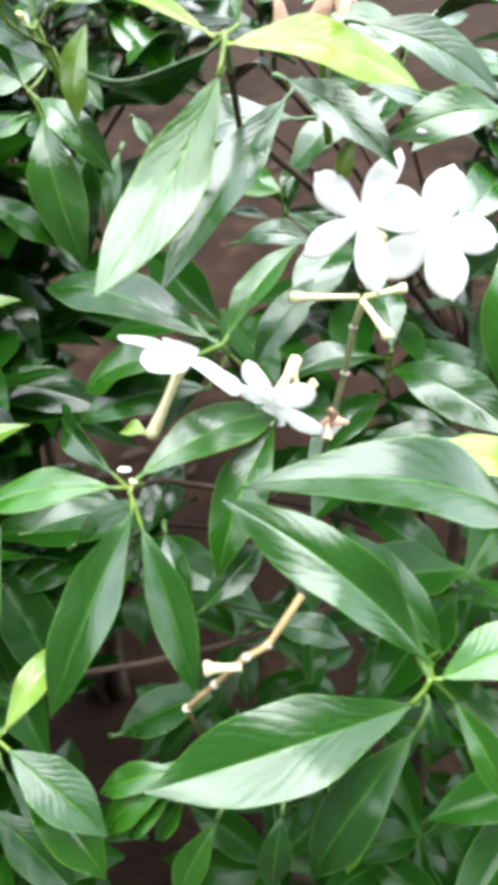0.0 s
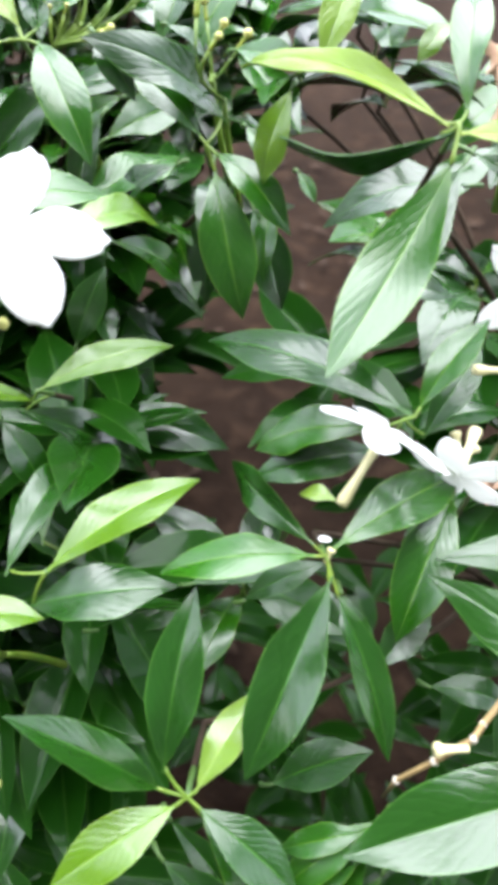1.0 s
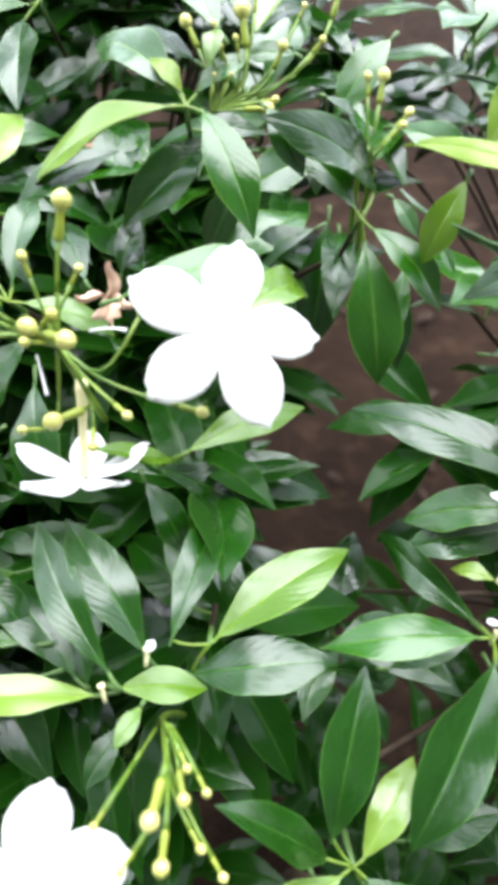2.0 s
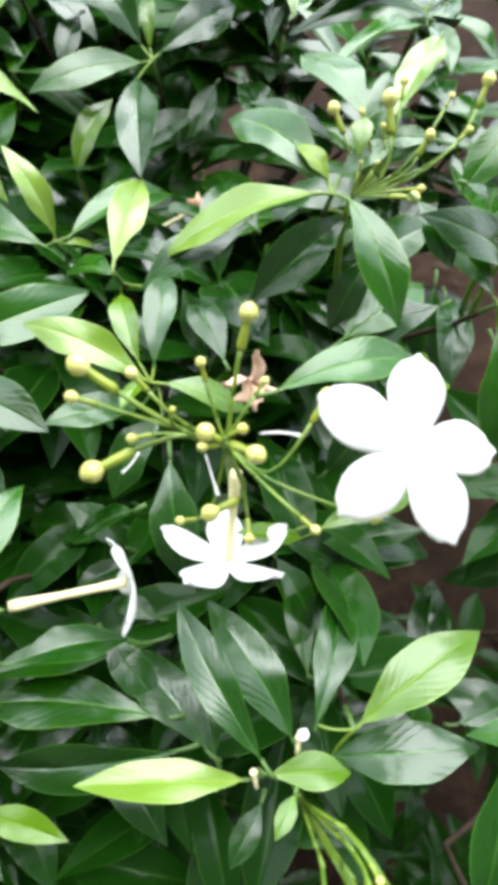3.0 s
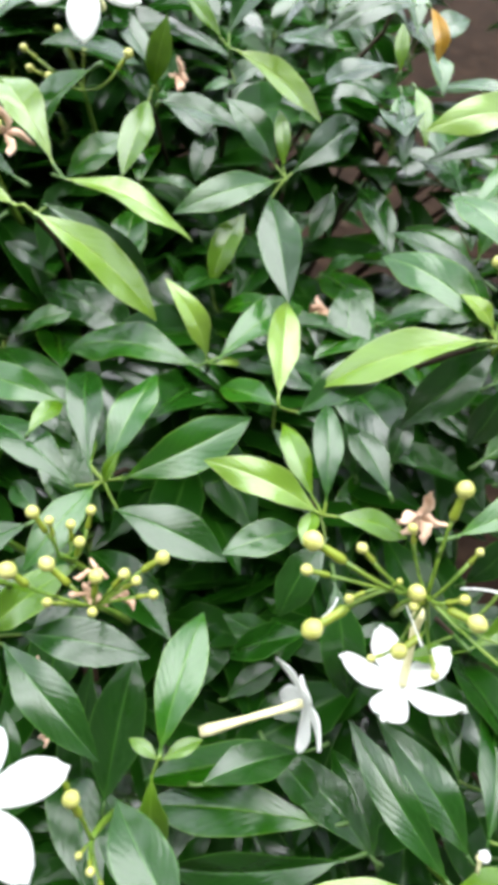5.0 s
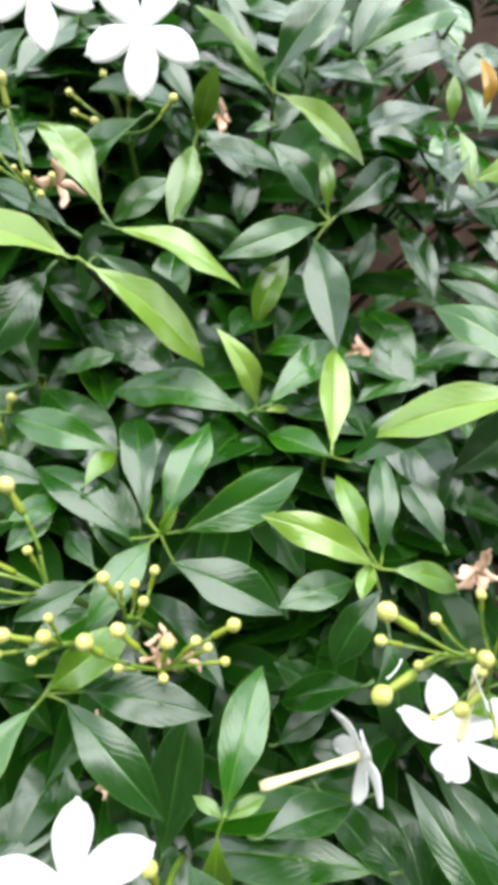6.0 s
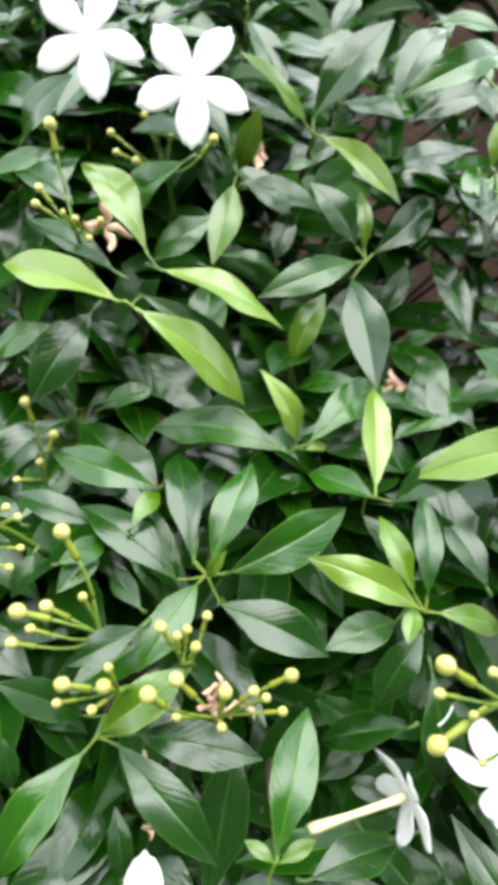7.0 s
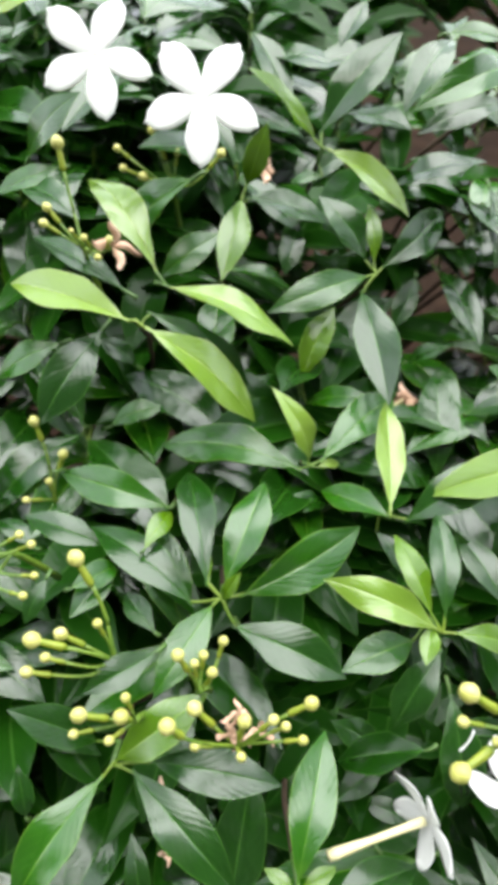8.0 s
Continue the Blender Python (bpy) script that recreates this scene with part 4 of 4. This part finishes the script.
bud(c, -0.1220, 0.0564, 0.8452, 0.8, -0.1171, 0.0661, 0.8460)
c = inflorescence(shrub_left, -0.2421, 0.1500, 0.8687)
bud(c, -0.2415, 0.1525, 0.8818, 2.0, -0.2427, 0.1493, 0.8707)
bud(c, -0.2415, 0.1452, 0.8752, 1.4, -0.2427, 0.1493, 0.8707)
bud(c, -0.2544, 0.1472, 0.8745, 1.4, -0.2429, 0.1497, 0.8693)
bud(c, -0.2556, 0.1550, 0.8816, 2.2, -0.2447, 0.1509, 0.8703)
bud(c, -0.2620, 0.1465, 0.8915, 2.3, -0.2559, 0.1458, 0.8830)
bud(c, -0.2337, 0.1527, 0.8842, 1.6, -0.2400, 0.1502, 0.8735)
bud(c, -0.2303, 0.1515, 0.8833, 1.4, -0.2384, 0.1503, 0.8736)
bud(c, -0.2239, 0.1565, 0.8881, 2.0, -0.2341, 0.1541, 0.8773)
bud(c, -0.2253, 0.1490, 0.8812, 1.4, -0.2399, 0.1496, 0.8729)
c = inflorescence(shrub_left, -0.2350, 0.0985, 0.8380)
bud(c, -0.2432, 0.1082, 0.8606, 1.7, -0.2390, 0.1040, 0.8480)
bud(c, -0.2395, 0.1035, 0.8575, 2.2, -0.2370, 0.1010, 0.8460)
bud(c, -0.2280, 0.0850, 0.8450, 1.3, -0.2330, 0.0930, 0.8400)
bud(c, -0.2325, 0.0900, 0.8480, 1.2, -0.2345, 0.0950, 0.8410)
bud(c, -0.2370, 0.0940, 0.8420, 1.0, -0.2355, 0.0970, 0.8390)
c = inflorescence(shrub_left, -0.2550, 0.1624, 0.8744)
bud(c, -0.2616, 0.1667, 0.8887, 1.9, -0.2558, 0.1634, 0.8780)
bud(c, -0.2545, 0.1743, 0.8727, 1.6, -0.2546, 0.1705, 0.8611)
bud(c, -0.2488, 0.1778, 0.8762, 1.6, -0.2517, 0.1693, 0.8601)
bud(c, -0.2513, 0.1705, 0.8694, 1.8, -0.2534, 0.1685, 0.8594)
bud(c, -0.2567, 0.1651, 0.8876, 1.4, -0.2551, 0.1622, 0.8769)
c = inflorescence(shrub_left, -0.2720, 0.1537, 0.8717)
bud(c, -0.2870, 0.1518, 0.8788, 2.2, -0.2752, 0.1532, 0.8725)
bud(c, -0.2879, 0.1479, 0.8752, 1.4, -0.2775, 0.1522, 0.8715)
bud(c, -0.2753, 0.1517, 0.8805, 2.2, -0.2723, 0.1530, 0.8737)
bud(c, -0.2779, 0.1467, 0.8758, 1.4, -0.2733, 0.1521, 0.8729)
bud(c, -0.2745, 0.1556, 0.8841, 1.4, -0.2719, 0.1536, 0.8743)
c = inflorescence(shrub_left, -0.2818, 0.1733, 0.8661)
bud(c, -0.2954, 0.1925, 0.8926, 2.6, -0.2865, 0.1850, 0.8782)
bud(c, -0.2869, 0.1779, 0.8808, 1.5, -0.2838, 0.1763, 0.8714)
bud(c, -0.2976, 0.1751, 0.8777, 2.1, -0.2852, 0.1736, 0.8689)
bud(c, -0.3042, 0.1705, 0.8823, 2.5, -0.2867, 0.1708, 0.8754)
bud(c, -0.2999, 0.1669, 0.8793, 1.5, -0.2871, 0.1674, 0.8722)
bud(c, -0.3049, 0.1636, 0.8760, 1.8, -0.2885, 0.1651, 0.8702)
c = inflorescence(shrub_left, -0.3149, 0.1931, 0.8915)
bud(c, -0.3105, 0.1928, 0.9023, 1.3, -0.3211, 0.1917, 0.8926)
bud(c, -0.3069, 0.1909, 0.9007, 1.3, -0.3208, 0.1898, 0.8909)
bud(c, -0.3079, 0.1798, 0.8906, 1.3, -0.3200, 0.1842, 0.8858)
bud(c, -0.3052, 0.1843, 0.8947, 1.2, -0.3187, 0.1868, 0.8882)
c = inflorescence(shrub_left, -0.3125, 0.3005, 0.9299)
bud(c, -0.3233, 0.3208, 0.9586, 2.4, -0.3191, 0.3131, 0.9437)
bud(c, -0.3249, 0.3036, 0.9429, 1.7, -0.3141, 0.2994, 0.9315)
bud(c, -0.3255, 0.2993, 0.9390, 1.6, -0.3141, 0.2994, 0.9315)
bud(c, -0.3108, 0.2961, 0.9368, 1.4, -0.3087, 0.2981, 0.9307)
bud(c, -0.3051, 0.2911, 0.9326, 1.4, -0.3053, 0.2959, 0.9289)
bud(c, -0.3017, 0.2961, 0.9373, 1.4, -0.3035, 0.2976, 0.9304)
bud(c, -0.3155, 0.2977, 0.9380, 1.0, -0.3121, 0.2995, 0.9317)
c = inflorescence(shrub_left, -0.2858, 0.3571, 0.9284)
bud(c, -0.2927, 0.3632, 0.9444, 1.8, -0.2872, 0.3578, 0.9317)
bud(c, -0.2968, 0.3666, 0.9472, 1.6, -0.2884, 0.3577, 0.9316)
bud(c, -0.2668, 0.3606, 0.9433, 2.0, -0.2760, 0.3565, 0.9311)
bud(c, -0.3102, 0.3602, 0.9408, 1.6, -0.2906, 0.3558, 0.9297)
bud(c, -0.2984, 0.3519, 0.9339, 2.0, -0.2892, 0.3550, 0.9290)
bud(c, -0.3070, 0.3542, 0.9355, 1.6, -0.2905, 0.3549, 0.9289)
bud(c, -0.2851, 0.3600, 0.9419, 1.4, -0.2860, 0.3579, 0.9318)
c = inflorescence(shrub_left, -0.3223, 0.2496, 0.8418)
bud(c, -0.3315, 0.2679, 0.8686, 2.3, -0.3265, 0.2622, 0.8557)
bud(c, -0.3186, 0.2586, 0.8609, 2.1, -0.3225, 0.2536, 0.8481)
bud(c, -0.3232, 0.2501, 0.8530, 1.6, -0.3225, 0.2501, 0.8450)
bud(c, -0.3316, 0.2441, 0.8472, 1.6, -0.3229, 0.2483, 0.8433)
c = inflorescence(shrub_left, -0.0677, 0.2397, 0.9033)
bud(c, -0.0563, 0.2402, 0.9144, 1.5, -0.0656, 0.2363, 0.9027)
bud(c, -0.0747, 0.2326, 0.9079, 1.4, -0.0673, 0.2349, 0.9015)
bud(c, -0.0702, 0.2468, 0.9213, 1.4, -0.0676, 0.2388, 0.9052)
c = inflorescence(shrub_right, 0.0214, 0.1996, 0.9176)
bud(c, 0.0134, 0.1907, 0.9208, 2.3, 0.0206, 0.1970, 0.9178)
bud(c, 0.0297, 0.1889, 0.9177, 1.2, 0.0231, 0.1964, 0.9171)

# ---- inner foliage ----
rng = random.Random(5)


def crown_height(x, y):
    """The height of the shrubs' leafy skin."""
    over = 0.775 + 0.62 * (y - 0.06) if y < 0.42 else 0.998 + 0.12 * (y - 0.42) - 0.5 * max(0.0, y - 0.8)
    if y < 0.06:
        over -= 3.5 * (0.06 - y) ** 1.4
    return over + 0.012 * noise.noise((x * 9, y * 9, 1.7))


def density(x, y):
    """How closely the inner leaves stand: loose in the right shrub, with gaps down to the soil."""
    # past y 0.62 a canopy, mostly out of view, is added to shade the soil
    if y > 0.30 and -0.14 < x < 0.2:
        return 0.0 if y < 0.62 else 0.6
    if y > 0.31 and x > -0.23:
        return 0.16
    if x > -0.105:
        return 0.15 if y < 0.06 else (0.30 if x > 0.03 else 0.04)
    return 1.0


def whorl(x, y, z, scale):
    """Leaves in pairs round a shoot: rows for leaf_pose with a length and a width."""
    turn = rng.uniform(0, 360)
    for i in range(rng.choice((5, 6, 7))):
        length = rng.uniform(42, 66) * scale
        yield (x, y, z - 0.004 * i, turn + 97 * i + rng.uniform(-14, 14), rng.uniform(-28, 32), rng.uniform(-22, 22), length, length * rng.uniform(0.3, 0.38))


def inner_shoots(shrub, low, high, count):
    """Whole shoots just under the skin, leaf by leaf."""
    made = 0
    while made < count:
        x, y, drop = rng.uniform(low, high), rng.uniform(0.06, 0.50), rng.uniform(0.045, 0.07)
        drop += 0.6 * max(0.0, 0.2 - y)
        if rng.random() > density(x, y):
            continue
        z = crown_height(x, y) - drop
        b = branch(shrub, x, y, z)
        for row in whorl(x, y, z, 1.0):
            # mostly DEEP: the shade under the skin is put into the leaf colour
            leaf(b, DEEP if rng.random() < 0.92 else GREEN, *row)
        made += 1


def back_shoot(shrub, x, y, z):
    """A shoot of the second row, behind the ones that stand out."""
    b = branch(shrub, x, y, z)
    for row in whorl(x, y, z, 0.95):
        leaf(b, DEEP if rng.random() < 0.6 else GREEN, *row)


for x, y, z in ((-0.073, 0.344, 0.890), (-0.086, 0.320, 0.858), (-0.144, 0.326, 0.850), (-0.081, 0.387, 0.902), (-0.096, 0.300, 0.828),
                (-0.130, 0.314, 0.858), (-0.102, 0.334, 0.883), (-0.132, 0.261, 0.820), (-0.134, 0.416, 0.920), (-0.101, 0.396, 0.903),
                (-0.078, 0.408, 0.926), (-0.060, 0.346, 0.888), (-0.121, 0.353, 0.866), (-0.107, 0.282, 0.832), (-0.147, 0.398, 0.894),
                (-0.152, 0.481, 0.960), (-0.180, 0.481, 0.942), (-0.133, 0.449, 0.940), (-0.147, 0.340, 0.850), (-0.157, 0.298, 0.838),
                (-0.207, 0.460, 0.931), (-0.119, 0.202, 0.784), (-0.188, 0.296, 0.852), (-0.163, 0.280, 0.832), (-0.191, 0.256, 0.828),
                (-0.133, 0.297, 0.836), (-0.214, 0.328, 0.868), (-0.146, 0.249, 0.816), (-0.300, 0.315, 0.845), (-0.287, 0.405, 0.896),
                (-0.218, 0.266, 0.838), (-0.344, 0.314, 0.840), (-0.364, 0.384, 0.892), (-0.310, 0.408, 0.886), (-0.272, 0.324, 0.845)):
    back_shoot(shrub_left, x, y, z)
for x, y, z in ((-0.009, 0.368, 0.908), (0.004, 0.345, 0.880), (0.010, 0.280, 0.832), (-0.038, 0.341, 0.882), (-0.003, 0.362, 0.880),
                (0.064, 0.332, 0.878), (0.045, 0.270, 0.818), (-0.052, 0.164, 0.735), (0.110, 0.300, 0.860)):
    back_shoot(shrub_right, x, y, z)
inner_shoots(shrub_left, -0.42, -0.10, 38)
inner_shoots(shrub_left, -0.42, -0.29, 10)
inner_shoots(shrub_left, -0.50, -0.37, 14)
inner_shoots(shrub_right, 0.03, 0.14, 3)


def foliage(shrub, low, high, tries, name_label):
    """The deep and outer leaves that nobody could count, and the added canopy, as one mesh."""
    verts, faces, uvs = [], [], []
    for _ in range(tries):
        x, y = rng.uniform(low, high), rng.uniform(-0.04, 1.15)
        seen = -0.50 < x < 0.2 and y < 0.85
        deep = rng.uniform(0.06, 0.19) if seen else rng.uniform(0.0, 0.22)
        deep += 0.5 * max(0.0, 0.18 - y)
        # the added shading canopy is held high, above the gaps
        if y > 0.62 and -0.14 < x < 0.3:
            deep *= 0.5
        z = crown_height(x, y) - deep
        if low > -0.2 and -0.10 < x < 0.2 and y < 0.28 and rng.random() < 0.45:
            z = rng.uniform(0.22, 0.60)
        elif rng.random() > (density(x, y) if seen else 0.9):
            continue
        if low > -0.2 and y > 1.0:
            continue
        if not seen:
            round_off = ((x + 0.15) / 0.62) ** 2 + ((y - 0.5) / 0.62) ** 2 + 0.25 * noise.noise((x * 6, y * 6, 4.2))
            if round_off > 1.15:
                continue
            z -= 0.22 * max(0.0, round_off - 0.35) ** 2 + rng.random() ** 2 * 0.35 * (y < 0.8)
        if z < 0.12:
            continue
        for row in whorl(x, y, z, 1.05):
            m = leaf_pose(*row[:6]) @ Matrix.Diagonal((row[7] / 1000, row[6] / 1000, row[6] / 1000, 1))
            rows = leaf_rows(rng.uniform(0.0, 0.12), rng.uniform(0.1, 0.3), 0.03, rng.uniform(-0.1, 0.1), rng.random(), 8, 4)
            start = len(verts)
            for line in rows:
                for px, py, pz, u, v in line:
                    verts.append(m @ Vector((px, py, pz)))
                    uvs.append((u, v))
            for i in range(8):
                for j in range(4):
                    a = start + i * 5 + j
                    faces.append((a, a + 1, a + 6, a + 5))
    data = bpy.data.meshes.new("foliage")
    data.from_pydata(verts, [], faces)
    layer = data.uv_layers.new(name="UVMap")
    flat = [uvs[loop.vertex_index] for loop in data.loops]
    layer.data.foreach_set("uv", [c for uv in flat for c in uv])
    data.polygons.foreach_set("use_smooth", [True] * len(data.polygons))
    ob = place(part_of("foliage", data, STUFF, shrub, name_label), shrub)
    tagged(ob, kind="stuff")


foliage(shrub_left, -0.85, -0.10, 2200, "dark green inner leaves toned for shade, with added leaves shading the soil")
foliage(shrub_right, -0.10, 0.55, 900, "dark green inner leaves toned for shade, with added leaves shading the soil")


# ---- withered flowers, bare twigs and old stalks ----
def withered_petals(name, x, y, z, yaw, pitch, size, count, parent):
    """Shrunken brown petals, curled round one point."""
    rng = random.Random(int(abs(x) * 1e5))
    m = facing_pose(x, y, z, yaw, pitch)
    bm = bmesh.new()
    for i in range(count):
        turn = Matrix.Rotation(radians(360 / count * i + rng.uniform(-25, 25)), 4, "Z") @ Matrix.Rotation(radians(rng.uniform(-35, 45)), 4, "X")
        length, wide, curl = size * rng.uniform(0.5, 1.1), size * rng.uniform(0.14, 0.27), rng.uniform(-0.6, 1.4)
        rows = []
        for k in range(7):
            v = k / 6
            half = wide * math.sin(math.pi * (0.12 + 0.82 * v)) * rng.uniform(0.7, 1.15)
            rows.append([bm.verts.new(m @ turn @ Vector((u * half + 0.1 * size * math.sin(5 * v + i), length * v, size * (0.35 * curl * v * v + 0.12 * rng.uniform(-1, 1) * abs(u) - 0.2 * abs(u))))) for u in (-1, 0, 1)])
        for a, b in zip(rows, rows[1:]):
            for j in range(2):
                bm.faces.new((a[j], a[j + 1], b[j + 1], b[j]))
    ob = part(name, smooth(bm), WITHERED, parent, "withered brown petals")
    return place(ob, parent)


def old_twig(shrub, points, radius, material, label):
    """A bare stalk with scars where flowers have dropped."""
    bm = tube(points, [radius * (1 - 0.3 * k / (len(points) - 1)) for k in range(len(points))], 9)
    ob = place(part("twig", bm, material, shrub, label), shrub)
    for k in range(1, len(points) - 1):
        p, q = Vector(points[k]), Vector(points[k + 1])
        ahead = (q - p).normalized()
        scar = tube([p - ahead * 0.0005, p - ahead * 0.0003, p + ahead * 0.0003, p + ahead * 0.0005], [radius * 0.95, radius * 1.18, radius * 1.15, radius * 0.95], 9)
        part("leaf_scar", scar, SCAR, ob)
    return ob


def empty_calyx(shrub, x, y, z, fx, fy, fz, radius):
    """A yellow stalk that widens into the cup from which a flower has dropped."""
    a, b = Vector((fx, fy, fz)), Vector((x, y, z))
    way = [a, a.lerp(b, 0.4), a.lerp(b, 0.75), a.lerp(b, 0.9), b]
    place(part("calyx", tube(way, [radius * 0.5, radius * 0.5, radius * 0.65, radius * 1.05, radius * 0.9], 9), TUBE, shrub, "empty yellow calyx"), shrub)


def petal_scrap(x, y, z, size):
    """A scrap of white petal that lies on a leaf."""
    rng = random.Random(int(abs(x) * 1e5))
    bm = bmesh.new()
    bmesh.ops.create_icosphere(bm, subdivisions=2, radius=size)
    for v in bm.verts:
        v.co *= rng.uniform(0.8, 1.15)
        v.co.z *= 0.35
    ob = part("petal_scrap", smooth(bm), PETAL, None)
    ob.location, ob.rotation_euler = (x, y, z), (radians(30), 0, rng.random() * 6)
    tagged(ob, "small white scrap of petal on a green leaf", "petal scrap", "scraps of petal")


def style(shrub, a, b, c):
    """The thin white thread that stays when a flower has dropped, with a small knob."""
    way = glide(a, b, c, 8)
    place(part("style", tube(way, [0.00028] * 6 + [0.0004, 0.0005], 6), PETAL, shrub, "thin white thread of a dropped flower"), shrub)


style(shrub_left, (-0.1405, 0.1578, 0.8846), (-0.1347, 0.1572, 0.8872), (-0.1305, 0.1560, 0.8872))
style(shrub_left, (-0.1727, 0.1585, 0.8716), (-0.1736, 0.1555, 0.8700), (-0.1766, 0.1536, 0.8678))
style(shrub_left, (-0.1542, 0.1547, 0.8777), (-0.1516, 0.1490, 0.8752), (-0.1497, 0.1450, 0.8733))
withered_petals("withered_flower", -0.1440, 0.1900, 0.8720, -90, 45, 0.0125, 5, shrub_left)
withered_petals("withered_flower", -0.1735, 0.3080, 0.8640, -90, 45, 0.0100, 5, shrub_left)
withered_petals("withered_flower", -0.3005, 0.2992, 0.9334, -90, 45, 0.0100, 4, shrub_left)
withered_petals("withered_flower", -0.2432, 0.1552, 0.8788, -90, 45, 0.0060, 4, shrub_left)
withered_petals("withered_flower", -0.2445, 0.1510, 0.8722, -90, 45, 0.0060, 4, shrub_left)
withered_petals("withered_flower", -0.2360, 0.1544, 0.8676, -90, 45, 0.0060, 3, shrub_left)
withered_petals("withered_flower", -0.2652, 0.1474, 0.8265, -90, 45, 0.0050, 3, shrub_left)
withered_petals("withered_flower", 0.0268, 0.1496, 0.8147, -90, 45, 0.0080, 4, shrub_right)
withered_petals("withered_flower", -0.2613, 0.1322, 0.8061, -90, 45, 0.0050, 3, shrub_left)
withered_petals("withered_flower", -0.2475, 0.3760, 0.9320, -90, 45, 0.0085, 4, shrub_left)
withered_petals("withered_flower", 0.0103, 0.1947, 0.9194, -90, 45, 0.0130, 4, shrub_right)
withered_petals("withered_flower", 0.0240, 0.1951, 0.9186, -90, 45, 0.0140, 5, shrub_right)
old_twig(shrub_right, [(0.0174, 0.0827, 0.8255), (0.0099, 0.0752, 0.8162), (0.0055, 0.0699, 0.8208), (-0.0017, 0.0675, 0.8122), (-0.0088, 0.0658, 0.8027), (-0.0081, 0.0684, 0.7801)], 0.0008, TWIG, "bare brown twig with pale scars")
old_twig(shrub_right, [(0.0353, 0.1668, 0.8483), (0.0329, 0.1673, 0.8379), (0.0311, 0.1635, 0.8232), (0.0275, 0.1603, 0.8064), (0.0246, 0.1612, 0.7795)], 0.0012, OLDSTEM, "grey-green stem with ringed scars")
empty_calyx(shrub_right, 0.0139, 0.1622, 0.8513, 0.0332, 0.1642, 0.8502, 0.0016)
empty_calyx(shrub_right, 0.0420, 0.1553, 0.8422, 0.0340, 0.1637, 0.8496, 0.0018)
empty_calyx(shrub_right, 0.0464, 0.1659, 0.8520, 0.0348, 0.1643, 0.8501, 0.0016)
empty_calyx(shrub_right, 0.0146, 0.1613, 0.8271, 0.0174, 0.1547, 0.8190, 0.0017)
empty_calyx(shrub_right, 0.0220, 0.1586, 0.8238, 0.0136, 0.1539, 0.8185, 0.0016)
empty_calyx(shrub_right, -0.0033, 0.0672, 0.8204, 0.0044, 0.0683, 0.8194, 0.0016)
empty_calyx(shrub_right, -0.0256, 0.1133, 0.8286, -0.0270, 0.1111, 0.8253, 0.0012)
empty_calyx(shrub_left, -0.1206, 0.1052, 0.8191, -0.1207, 0.1018, 0.8148, 0.0013)
empty_calyx(shrub_left, -0.1325, 0.0972, 0.8115, -0.1310, 0.0939, 0.8072, 0.0012)
empty_calyx(shrub_left, -0.1925, 0.2950, 0.8560, -0.1745, 0.3075, 0.8630, 0.0013)
petal_scrap(-0.0873, 0.1230, 0.8189, 0.0012)
petal_scrap(0.0478, 0.1837, 0.8875, 0.0016)
petal_scrap(-0.0277, 0.1144, 0.8313, 0.0018)
petal_scrap(-0.1198, 0.1052, 0.8205, 0.0018)
